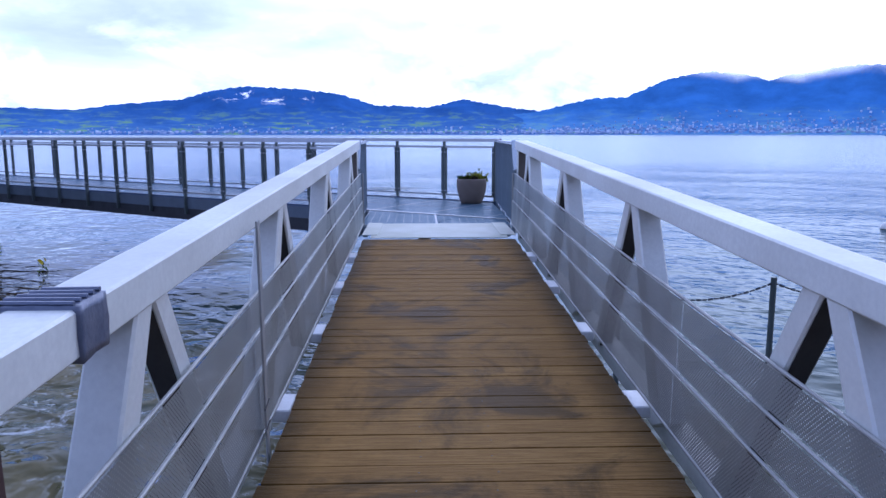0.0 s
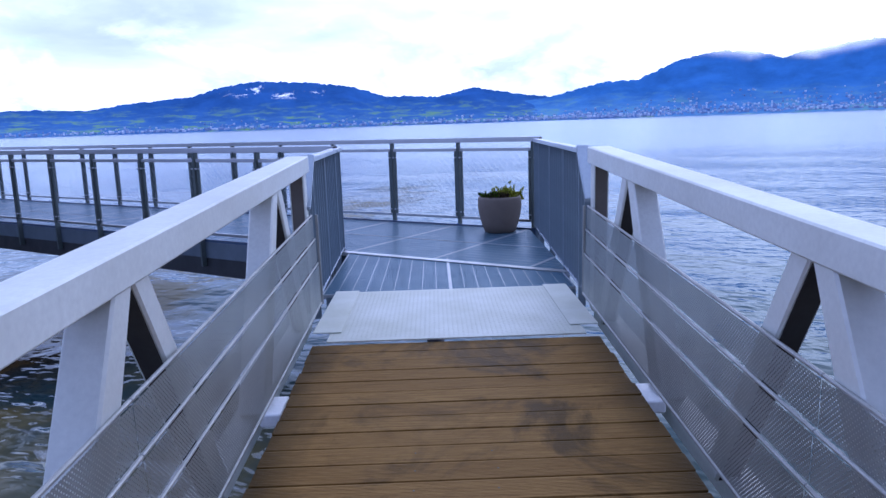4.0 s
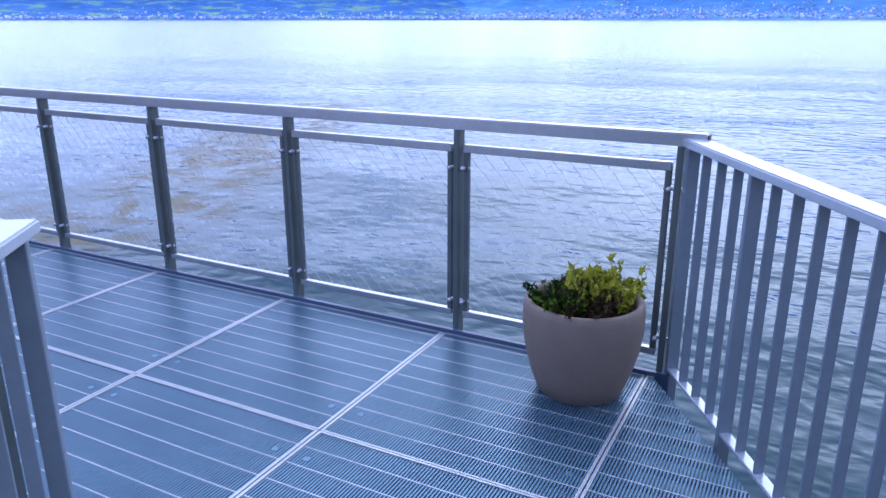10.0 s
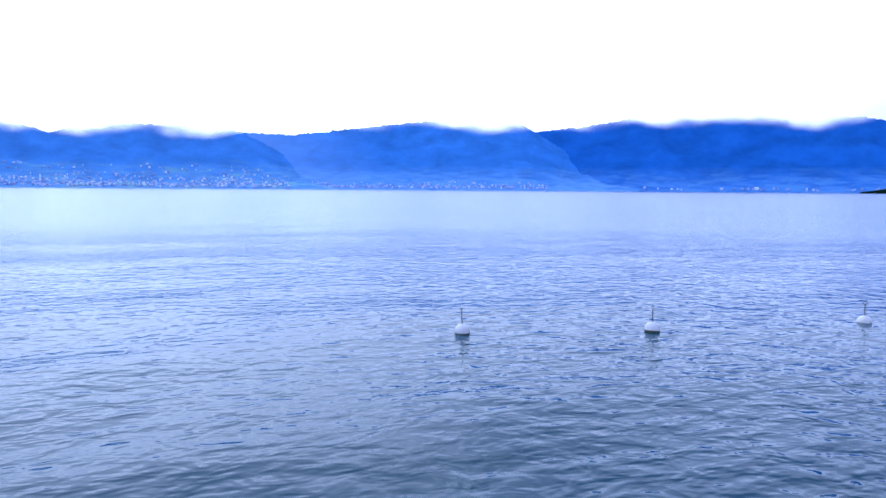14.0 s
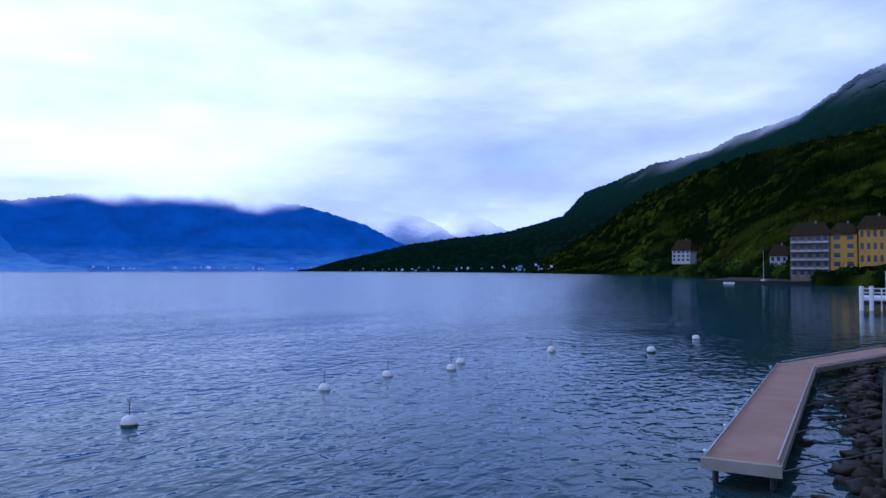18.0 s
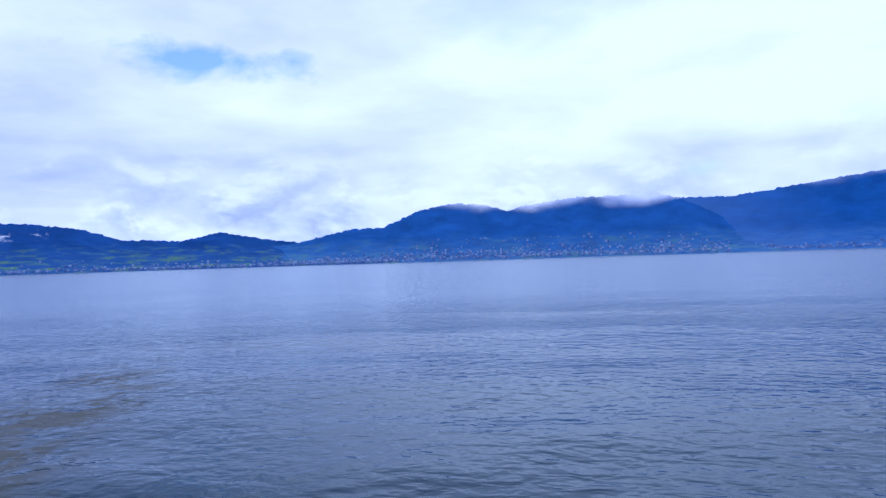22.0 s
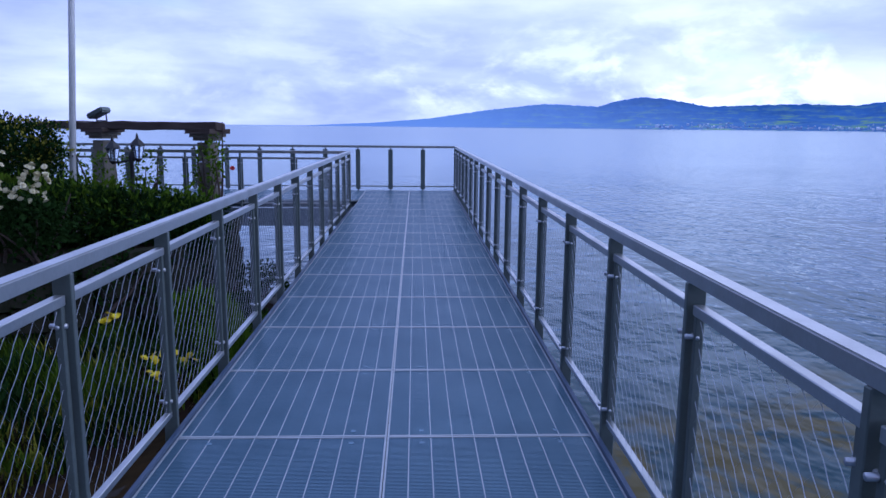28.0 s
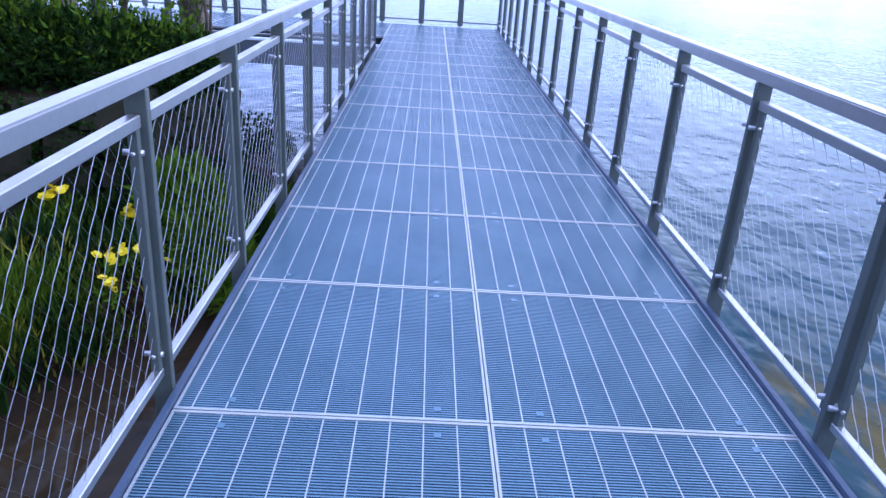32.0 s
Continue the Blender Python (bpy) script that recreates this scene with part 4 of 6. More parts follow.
railing("railing", pose(RAIL_R, -0.05, 0), 20 * L + 0.05, 20, "outer galvanised railing with wire net along the lake", 0.10, 0.08)
railing("railing", pose(RAIL_L, 1.13, 0), 15 * L, 15, "inner galvanised railing with wire net beside the garden", 0.09, 0.03)
railing("railing", pose(RAIL_R, END_Y + 0.04, 0, 0, 0, 90), 17 * 0.795, 17, "galvanised railing with stout posts across the far end", 0.0, 0.0, net=False)
railing("railing", pose(RAIL_L, TURN_Y, 0, 0, 0, 90), 11 * 1.02, 11, "galvanised railing with wire net on the side arm", 0.0, 0.0, first_post=False)

# ---------------------------------------------------------------- landing, slanting fences
def slat_fence(name, a, b, label, drop=0.0):
    """Steel fence of flat upright slats under a broad flat rail, from a to b; drop: a sloping end piece before a."""
    a, b = Vector((a[0], a[1], 0)), Vector((b[0], b[1], 0))
    d = b - a
    length = d.length
    yaw = math.degrees(math.atan2(-d.x, d.y))
    f = thing(name, pose(a.x, a.y, 0, 0, 0, yaw), label, "fence", "platform fences")
    bm = bmesh.new()
    box(bm, -0.045, 0.045, -0.02, length + 0.03, 1.04, 1.075)
    part("top_rail", bevelled(bm, 0.006, 2), paint_top, f, "broad painted top rail, pale with painted-in sky sheen")
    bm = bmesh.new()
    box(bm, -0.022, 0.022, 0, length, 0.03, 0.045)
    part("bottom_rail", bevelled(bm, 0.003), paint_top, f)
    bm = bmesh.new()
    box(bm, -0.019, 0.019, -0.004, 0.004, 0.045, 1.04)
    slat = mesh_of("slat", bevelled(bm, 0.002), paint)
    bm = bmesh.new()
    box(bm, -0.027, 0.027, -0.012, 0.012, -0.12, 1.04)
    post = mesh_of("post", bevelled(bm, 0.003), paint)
    count = int(length / 0.131)
    for i in range(count + 1):
        y = 0.02 + (length - 0.04) * i / count
        if i % 7 == 6 or i in (0, count):
            part("post", post, None, f, m=pose(0, y, 0))
        else:
            part("slat", slat, None, f, m=pose(0, y, 0))
    if drop:
        bm = bmesh.new()
        box(bm, -0.045, 0.045, -0.02, drop * 1.75, -0.0175, 0.0175)
        part("sloping_rail", bevelled(bm, 0.005, 2), paint_top, f, m=pose(0, 0, 1.07, -138, 0, 0))
        for i in range(1, 4):
            bm = bmesh.new()
            top = 1.02 - i * drop * 0.45
            box(bm, -0.026, 0.026, -0.004, 0.004, 0.03, max(0.2, top))
            part("slat", bm, paint, f, m=pose(0, -i * drop * 0.42, 0))
    return f


slat_fence("slat_fence", (-1.64, -1.80), (1.12, -0.09), "grey-blue painted steel slat fence with a pale flat rail", 0.29)
slat_fence("slat_fence", (-2.82, -0.20), (-0.98, 1.13), "grey-blue painted steel slat fence with a pale flat rail", 0.28)

landing = tagged(new("floor_landing"), "galvanised grating landing between gangway and walkway", "walkway", kind="structure")
lm = pose(BD.x, BD.y, 0, 0, 0, GYAW)
inv = lm.inverted()
edge_p, edge_n = inv @ Vector((-1.06, 0, 0)), inv.to_3x3() @ Vector((1, 0, 0))
for x0, x1 in ((-1.0, -0.004), (0.004, 0.97)):
    for y0, y1 in ((1.305, 3.3),):
        me, rim_me = clipped_grating(x0, x1, y0, y1, [(edge_p, edge_n)])
        part("rim", rim_me, None, part("grating", me, None, landing, m=lm), "flat rim and bearing bars, painted paler for sky light on top")
bm = bmesh.new()
box(bm, -1.068, -0.985, -1.47, 1.09, 0.003, 0.009)
part("cover_strip", bm, zinc, landing, "flat pale steel cover strip")
bm = bmesh.new()
box(bm, -0.006, 0.006, 1.305, 2.7, 0.0, 0.004)
part("joint_bar", bm, zinc, landing, m=lm @ pose(0, 0, 0))
for sx in (-0.94, 0.94):
    bm = bmesh.new()
    box(bm, sx - 0.03, sx + 0.03, 1.3, 3.05 if sx < 0 else 1.85, -0.16, -0.02)
    part("side_beam", bm, paint, landing, m=lm)

# ---------------------------------------------------------------- the gangway
gang = thing("gangway", pose(BD.x, BD.y, 0, 0, 0, GYAW) @ pose(0, 0, 0, SLOPE), "aluminium truss gangway with brown timber decking", "gangway")
GLEN = 12.6
# two paints that hold the shade inside the gangway's open channels
channel_dark = material("shaded_channel_inside", (0.045, 0.040, 0.036), 0.85, 0.0, (0.025, 0.022, 0.02), 4, 60, 0.2)
channel_taupe = material("shaded_taupe_channel", (0.15, 0.13, 0.108), 0.8, 0.0, (0.11, 0.095, 0.08), 4, 60, 0.2)
SIDE = 1.012
SHIFT = -0.002           # the rails stand a little off the deck's middle
for sx, nm in ((-1, "left"), (1, "right")):
    bm = bmesh.new()
    box(bm, -0.075, 0.075, -GLEN, 0.76, 0.958, 1.068)
    part("handrail", bevelled(bm, 0.007), alu, gang, "broad pale aluminium box handrail", m=pose(sx * SIDE + SHIFT, 0, 0))
    bm = bmesh.new()
    box(bm, -0.06, 0.06, -GLEN, 0.78, -0.16, -0.05)
    part("bottom_chord", bevelled(bm, 0.006), alu, gang, m=pose(sx * (SIDE + 0.045) + SHIFT, 0, 0))
    # zigzag of flat tapered truss plates
    for k in range(6):
        apex = -0.19 - 1.97 * k
        for s, wide in ((-1, 0.062), (1, 0.05)):
            bm = bmesh.new()
            d = Vector((0, s * 0.60, -1.06))
            q = d.to_track_quat("Z", "X").to_matrix().to_4x4()
            vs = box(bm, -0.05, 0.05, -wide, wide, 0, d.length)
            foot = 1.7 if s < 0 else 1.0
            for v in vs:
                if v.co.z > 0.1:
                    v.co.x *= foot
            lean = Matrix.Translation((0, apex + s * 0.05, 1.0)) @ q
            bmesh.ops.transform(bm, matrix=lean, verts=vs)
            leg = part("truss_plate", bevelled(bm, 0.008), alu, gang, m=pose(sx * SIDE + SHIFT, 0, 0))
            if s > 0:
                bm = bmesh.new()
                # thin dark plate paints the shade on the leg's underside
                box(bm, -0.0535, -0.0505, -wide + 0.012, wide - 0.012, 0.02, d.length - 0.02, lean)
                part("channel_web", bm, channel_dark, leg, "dark plate for the shade in the open channel")
    bm = bmesh.new()
    box(bm, -0.05, 0.05, 0.66, 0.76, -0.06, 0.97)
    post = part("end_post", bevelled(bm, 0.006), alu, gang, m=pose(sx * SIDE + SHIFT, 0, 0))
    bm = bmesh.new()
    # thin plate paints the shade within the post's open side
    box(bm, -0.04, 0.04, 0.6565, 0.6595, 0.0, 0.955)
    part("channel_web", bm, channel_taupe, post, "brown-grey plate for the shade in the open channel")
    # three perforated bands with folded edges
    xs = sx * (SIDE - 0.10) + SHIFT
    seams = [0.75, -2.3, -5.07, -7.7, -10.4, -GLEN]
    for y1, y0 in zip(seams, seams[1:]):
        for z0, z1, out in ((0.05, 0.335, 0.0), (0.335, 0.50, 0.012), (0.50, 0.665, 0.024)):
            bm = bmesh.new()
            vs = [bm.verts.new(p) for p in ((0, y0 + 0.002, z0 + 0.01), (0, y1 - 0.002, z0 + 0.01), (0, y1 - 0.002, z1 - 0.01), (0, y0 + 0.002, z1 - 0.01))]
            bm.faces.new(vs)
            ob = part("perforated_panel", bm, perf, gang, "perforated aluminium sheet", m=pose(xs + sx * out, 0, 0))
            bm = bmesh.new()
            box(bm, -0.007, 0.007, y0, y1, z1 - 0.007, z1 + 0.007)
            part("fold", bevelled(bm, 0.004), alu_dull, gang, m=pose(xs + sx * (out + 0.006), 0, 0))
        bm = bmesh.new()
        box(bm, -0.006, 0.006, y0, y1, 0.044, 0.062)
        part("fold", bevelled(bm, 0.004), alu_dull, gang, m=pose(xs, 0, 0))
        if y1 < 0:
            continue
        bm = bmesh.new()
        box(bm, -0.006, 0.014, y1 - 0.014, y1, 0.04, 0.672)
        part("seam_post", bevelled(bm, 0.004), alu_dull, gang, m=pose(xs, 0, 0))
    for yy in np.arange(-GLEN + 0.6, 0.2, 1.24):
        bm = bmesh.new()
        box(bm, -0.05, 0.05, -0.11, 0.11, -0.07, -0.006)
        part("bracket", bevelled(bm, 0.006), white_paint, gang, m=pose(sx * (SIDE - 0.10) + SHIFT, float(yy), 0))

# a flat bar strapped across the panel joint
bm = bmesh.new()
box(bm, -0.005, 0.005, -0.022, 0.022, -0.08, 1.02)
strap = part("joint_bar", bevelled(bm, 0.002), alu_dull, gang, "worn flat steel bar across the panel joint", m=pose(-SIDE + 0.125 + SHIFT, -5.08, 0))
for z in (0.12, 0.22):
    bm = bmesh.new()
    tube(bm, (0.006, -0.05, z - 0.02), (0.008, 0.03, z), 0.003, 5)
    part("cable_tie", bm, black, strap, "black cable tie")
# ridged timber boards
def board_mesh():
    bm = bmesh.new()
    w, d, t = 1.72, 0.135, 0.026
    prof = [(0, -t), (0, -0.002)]
    k = 13
    for i in range(k):
        y0 = 0.004 + (d - 0.008) * i / k
        y1 = 0.004 + (d - 0.008) * (i + 0.62) / k
        y2 = 0.004 + (d - 0.008) * (i + 1) / k
        prof += [(y0, 0.0), (y1, 0.0), ((y1 + y2) / 2, -0.0024)]
    prof += [(d, -0.002), (d, -t)]
    a = [bm.verts.new((-w / 2, y, z)) for y, z in prof]
    b = [bm.verts.new((w / 2, y, z)) for y, z in prof]
    for i in range(len(prof)):
        j = (i + 1) % len(prof)
        bm.faces.new((a[i], a[j], b[j], b[i]))
    bm.faces.new(a[::-1])
    bm.faces.new(b)
    return mesh_of("board", bm, wood)


board = board_mesh()
_bm = bmesh.new()
tube(_bm, (0, 0, -0.004), (0, 0, 0.0008), 0.0038, 8)
screw = mesh_of("screw", _bm, post_zinc, True)
rng = random.Random(4)
n_boards = int(GLEN / 0.146)
for i in range(n_boards):
    y = -0.142 - i * 0.146
    b = part("board", board, None, gang, m=pose(rng.uniform(-0.006, 0.006), y, rng.uniform(-0.002, 0.002), 0, 0, rng.uniform(-0.12, 0.12)))
    if i > 8:
        for xx in (-0.22, 0.10):
            part("screw", screw, None, b, m=pose(xx + rng.uniform(-0.006, 0.006), 0.07, 0))
bm = bmesh.new()
box(bm, -0.80, -0.70, -GLEN, -0.05, -0.14, -0.03)
part("joist", bm, dark_steel, gang)
bm = bmesh.new()
box(bm, 0.70, 0.80, -GLEN, -0.05, -0.14, -0.03)
part("joist", bm, dark_steel, gang)
# dark sheet added below the boards as the shade in their gaps
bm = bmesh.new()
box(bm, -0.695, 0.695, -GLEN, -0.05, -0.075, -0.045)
part("deck_tray", bm, dark_steel, gang, "dark sheet added for the shade between the boards")

# the hinged ramp plate
ramp = thing("ramp_plate", pose(BD.x, BD.y, 0, 0, 0, GYAW), "pale worn checkered steel ramp plate at the gangway's end", "ramp")
bm = bmesh.new()
box(bm, -0.78, 0.78, 0.0, 1.30, 0.010, 0.018)
for i in range(52):
    for j in range(43):
        x, y = -0.755 + i * 0.0296, 0.025 + j * 0.0293
        s = 1 if (i + j) % 2 else -1
        vs = [bm.verts.new((x + s * u * 0.7 - v * 0.7, y + u * 0.7 + s * v * 0.7, z)) for u, v, z in ((-0.011, 0, 0.018), (0, -0.003, 0.018), (0.011, 0, 0.018), (0, 0.003, 0.018), (0, 0, 0.0198))]
        for p, q in ((0, 1), (1, 2), (2, 3), (3, 0)):
            bm.faces.new((vs[p], vs[q], vs[4]))
part("plate", bm, plate_paint, ramp)
for sx in (-1, 1):
    bm = bmesh.new()
    box(bm, -0.09, 0.09, 0.17, 1.31, 0.020, 0.027)
    part("side_flap", bevelled(bm, 0.002), plate_paint, ramp, m=pose(sx * 0.80, 0, 0))

# tape and lashings on the handrail
tp = thing("tape_wrap", gang.matrix_basis @ pose(-SIDE + SHIFT, -6.52, 0), "crumpled silver-grey tape wrapped round the handrail", "tape")
bm = bmesh.new()
box(bm, -0.081, 0.081, -0.07, 0.07, 0.950, 1.075)
bmesh.ops.subdivide_edges(bm, edges=list(bm.edges), cuts=5, use_grid_fill=True)
for v in bm.verts:
    v.co += Vector((noise.noise(v.co * 30), noise.noise(v.co * 31 + Vector((4, 0, 0))), noise.noise(v.co * 29 + Vector((0, 7, 0))))) * 0.005
part("wrap", bm, tape, tp, smooth=True)
bm = bmesh.new()
for i in range(5):
    tube(bm, (-0.11 + i * 0.012, -0.05 + i * 0.03, 1.078), (0.07, -0.06 + i * 0.032, 1.080), 0.006, 6)
part("loose_strand", bm, tape, tp)
rp = thing("rusty_post", gang.matrix_basis @ pose(-SIDE + SHIFT - 0.12, -6.66, -1.2), "rusty brown steel mooring post beside the gangway", "post")
bm = bmesh.new()
box(bm, -0.03, 0.03, -0.03, 0.03, -1.0, 2.20)
part("shaft", bevelled(bm, 0.004), rust, rp)

# ---------------------------------------------------------------- planter
def planter():
    p = thing("planter", pose(0.81, 0.235, 0.0), "round taupe planter with heather and yellow-green shrub", "planter")
    bm = bmesh.new()
    lathe(bm, [(0.160, 0.0), (0.182, 0.012), (0.215, 0.10), (0.243, 0.21), (0.256, 0.31), (0.254, 0.385), (0.248, 0.415), (0.238, 0.424), (0.226, 0.422), (0.219, 0.410), (0.217, 0.37), (0.215, 0.33)], 48)
    part("pot", bm, clay, p, smooth=True)
    bm = bmesh.new()
    lathe(bm, [(0.216, 0.33), (0.212, 0.352), (0.10, 0.362)], 24)
    part("earth", bm, soil, p)
    rng = np.random.default_rng(8)

    def sprigs(nm, mat, cx, cy, rad, count, tall, leafs, size, aspect, lab, lean=0.5):
        """Upright sprigs, each a thin stem set with small leaves."""
        stems = bmesh.new()
        cs, ns = [], []
        for _ in range(count):
            a, r = rng.uniform(0, 6.28), rad * math.sqrt(rng.random())
            bx, by = cx + r * math.cos(a), cy + r * math.sin(a)
            h = tall * rng.uniform(0.55, 1.0)
            tx, ty = bx + lean * h * (r / rad) * math.cos(a) + rng.normal(0, 0.015), by + lean * h * (r / rad) * math.sin(a) + rng.normal(0, 0.015)
            tube(stems, (bx, by, 0.35), (tx, ty, 0.36 + h), 0.0022, 4, 0.001)
            for k in range(leafs):
                u = rng.uniform(0.15, 1.05)
                cs.append((bx + (tx - bx) * u + rng.normal(0, 0.006), by + (ty - by) * u + rng.normal(0, 0.006), 0.36 + h * u))
                ns.append((math.cos(a) * 0.4, math.sin(a) * 0.4, 1.0))
        sprig = part(nm, leaves_mesh(nm, np.array(cs), np.array(ns), size, mat, aspect, 0.15, rng), None, p, lab)
        part("stems", stems, leaf_brown, sprig)

    sprigs("heather", leaf_brown, -0.08, -0.01, 0.12, 70, 0.115, 24, 0.014, 3.0, "brown-green heather tuft")
    sprigs("heather", leaf_dark, -0.02, 0.10, 0.11, 50, 0.11, 22, 0.014, 3.0, "dark green heather tuft")
    sprigs("heather", leaf_fresh, -0.10, 0.06, 0.10, 26, 0.12, 20, 0.012, 3.0, "fresh green heather tips")
    sprigs("shrub", leaf_lime, 0.08, -0.07, 0.11, 34, 0.155, 22, 0.026, 1.9, "yellow-green leafy shrub")
    sprigs("shrub", leaf_lime, 0.16, -0.10, 0.05, 10, 0.21, 18, 0.026, 1.9, "tall yellow-green shoots")
    k = 420
    u = rng.random(k)
    strand = rng.integers(0, 7, k)
    ang = -0.75 + 0.22 * strand
    reach = 0.215 + 0.05 * np.sin(np.minimum(1, u * 3) * 1.57)
    c = np.stack([reach * np.cos(ang), reach * np.sin(ang), 0.44 - 0.20 * np.maximum(0, u - 0.2) * (0.5 + 0.25 * (strand % 3))], -1) + rng.normal(0, 0.010, (k, 3))
    part("trailer", leaves_mesh("trailer", c, np.tile([[0.3, -0.2, 0.4]], (k, 1)), 0.026, leaf_lime, 1.8, 0.15, rng), None, p, "trailing green shoots")
    return p


planter()

# ---------------------------------------------------------------- buoys
def buoy():
    b = thing("buoy", pose(0, 0, WATER), "round white mooring buoy with an iron ring rod", "buoy", "mooring buoys")
    bm = bmesh.new()
    lathe(bm, [(0.03, -0.18), (0.12, -0.14), (0.175, -0.05), (0.182, 0.03), (0.165, 0.12), (0.11, 0.185), (0.03, 0.21)], 24)
    part("float", bm, buoy_white, b, smooth=True)
    bm = bmesh.new()
    lathe(bm, [(0.178, -0.05), (0.187, -0.02), (0.187, 0.004), (0.183, 0.012)], 24)
    part("algae_band", bm, algae, b)
    bm = bmesh.new()
    tube(bm, (0, 0, 0.18), (0, 0.02, 0.50), 0.011, 6)
    rod = part("rod", bm, dark_steel, b)
    bm = bmesh.new()
    for i in range(10):
        a0, a1 = 2 * math.pi * i / 10, 2 * math.pi * (i + 1) / 10
        tube(bm, (0.045 * math.sin(a0), 0.022, 0.545 - 0.045 * math.cos(a0)), (0.045 * math.sin(a1), 0.022, 0.545 - 0.045 * math.cos(a1)), 0.008, 5)
    part("ring", bm, dark_steel, rod)
    return b


first = buoy()
BUOYS = [(15.92, -5.76), (14.78, -10.23), (13.83, -15.98), (13.73, -19.1), (13.2, -23.2), (11.75, -28.8), (12.73, -21.6)]
first.location = (*BUOYS[0], WATER)
for i, (x, y) in enumerate(BUOYS[1:]):
    copy_thing(first, pose(x, y, WATER, 4 - 2 * (i % 4), 3 - 2 * (i % 3), 40 * i))
for x, y in ((8.02, -30.8), (7.35, -37.5)):
    b = thing("buoy", pose(x, y, WATER), "plain white mooring buoy without a rod", "buoy", "mooring buoys")
    part("float", first.children[0].data, None, b)
    part("algae_band", first.children[1].data, None, b)

# ---------------------------------------------------------------- the garden beside the walkway
def shore_edge(x, y):
    """Metres inland from the garden's waterline."""
    return (y - (10.4 + 2.03 * (x + 2.25))) / 2.26


def ground_height(x, y):
    e = shore_edge(x, y)
    low = -2.1 + 0.62 * max(0.0, min(1.0, (e + 0.5) / 1.1)) + 0.10 * max(0.0, min(3.0, e))
    fall = max(0.0, y - 14.2 - 0.5 * (-1.3 - x)) * 0.5
    return low - fall + 0.08 * noise.fractal(Vector((x, y, 0)) * 1.4, 1.0, 2.0, 4)


garden_from = set(o.name for o in scene.collection.objects)
bm = bmesh.new()
nx, ny = 70, 84
grid = [[bm.verts.new((-1.2 - 8.6 * i / nx, 6.6 + 9.9 * j / ny, ground_height(-1.2 - 8.6 * i / nx, 6.6 + 9.9 * j / ny))) for j in range(ny + 1)] for i in range(nx + 1)]
for i in range(nx):
    for j in range(ny):
        bm.faces.new((grid[i][j], grid[i + 1][j], grid[i + 1][j + 1], grid[i][j + 1]))
tagged(part("ground", bm, soil, smooth=True), "dark planted soil of the lakeside garden bed", "ground", kind="structure")

# the raised terrace with its rough stone wall
def rough_block(sx, sy, sz, seed, amp=0.12, cuts=2):
    b = bmesh.new()
    box(b, -sx / 2, sx / 2, -sy / 2, sy / 2, -sz / 2, sz / 2)
    bmesh.ops.subdivide_edges(b, edges=list(b.edges), cuts=cuts, use_grid_fill=True)
    for v in b.verts:
        p = v.co.copy()
        r = p.length
        v.co = p.lerp(p.normalized() * (sx + sy + sz) / 6, 0.35)
        v.co += Vector((noise.noise(p * 3 + Vector((seed, 0, 0))), noise.noise(p * 3 + Vector((0, seed, 0))), noise.noise(p * 3 + Vector((0, 0, seed))))) * amp * r
    return b


terrace = tagged(new("terrace_wall"), "rough stone retaining wall of the garden terrace", "wall", kind="structure")
bm = bmesh.new()
pts = [(-3.05, 15.4), (-3.05, 11.9), (-4.6, 10.9), (-9.6, 9.3), (-9.6, 15.9)]
lo = [bm.verts.new((x, y, -2.2)) for x, y in pts]
hi = [bm.verts.new((x, y, 0.02)) for x, y in pts]
bm.faces.new(hi)
for i in range(5):
    bm.faces.new((lo[i], lo[(i + 1) % 5], hi[(i + 1) % 5], hi[i]))
part("fill", bm, soil, terrace)
rng = random.Random(12)
stones = [mesh_of("stone", rough_block(0.5, 0.34, 0.30, s, 0.16), dark_stone, False) for s in range(5)]
for (xa, ya), (xb, yb) in zip(pts[:3], pts[1:4]):
    run = math.hypot(xb - xa, yb - ya)
    yaw = math.degrees(math.atan2(yb - ya, xb - xa))
    for row in range(6):
        s = rng.uniform(0.0, 0.25)
        while s < run:
            k = s / run
            part("stone", stones[rng.randrange(5)], None, terrace, m=pose(xa + (xb - xa) * k, ya + (yb - ya) * k, -1.55 + row * 0.29, rng.uniform(-6, 6), rng.uniform(-6, 6), yaw + rng.uniform(-8, 8)))
            s += rng.uniform(0.42, 0.56)


def foliage(name, m, blobs, count, size, mat, label, category, aspect=1.9, seed=1, branches=10, upright=0.0):
    """A bush: woody stems and a crown of many leaves gathered on uneven clumps."""
    rng = np.random.default_rng(seed)
    ob = thing(name, m, label, category)
    b = bmesh.new()
    for i in range(branches):
        c, r = blobs[i % len(blobs)]
        base = Vector((c[0] * 0.6 + rng.normal(0, 0.08), c[1] * 0.6 + rng.normal(0, 0.08), 0))
        tip = Vector(c) + Vector(rng.normal(0, 1, 3) * np.array(r) * 0.5)
        mid = base.lerp(tip, 0.5) + Vector(rng.normal(0, 0.05, 3))
        tube(b, base, mid, 0.022, 5, 0.016)
        tube(b, mid, tip, 0.016, 5, 0.006)
    part("branchwork", b, old_wood, ob)
    crown(ob, "leaves", blobs, count, size, mat, aspect, rng, upright)
    return ob


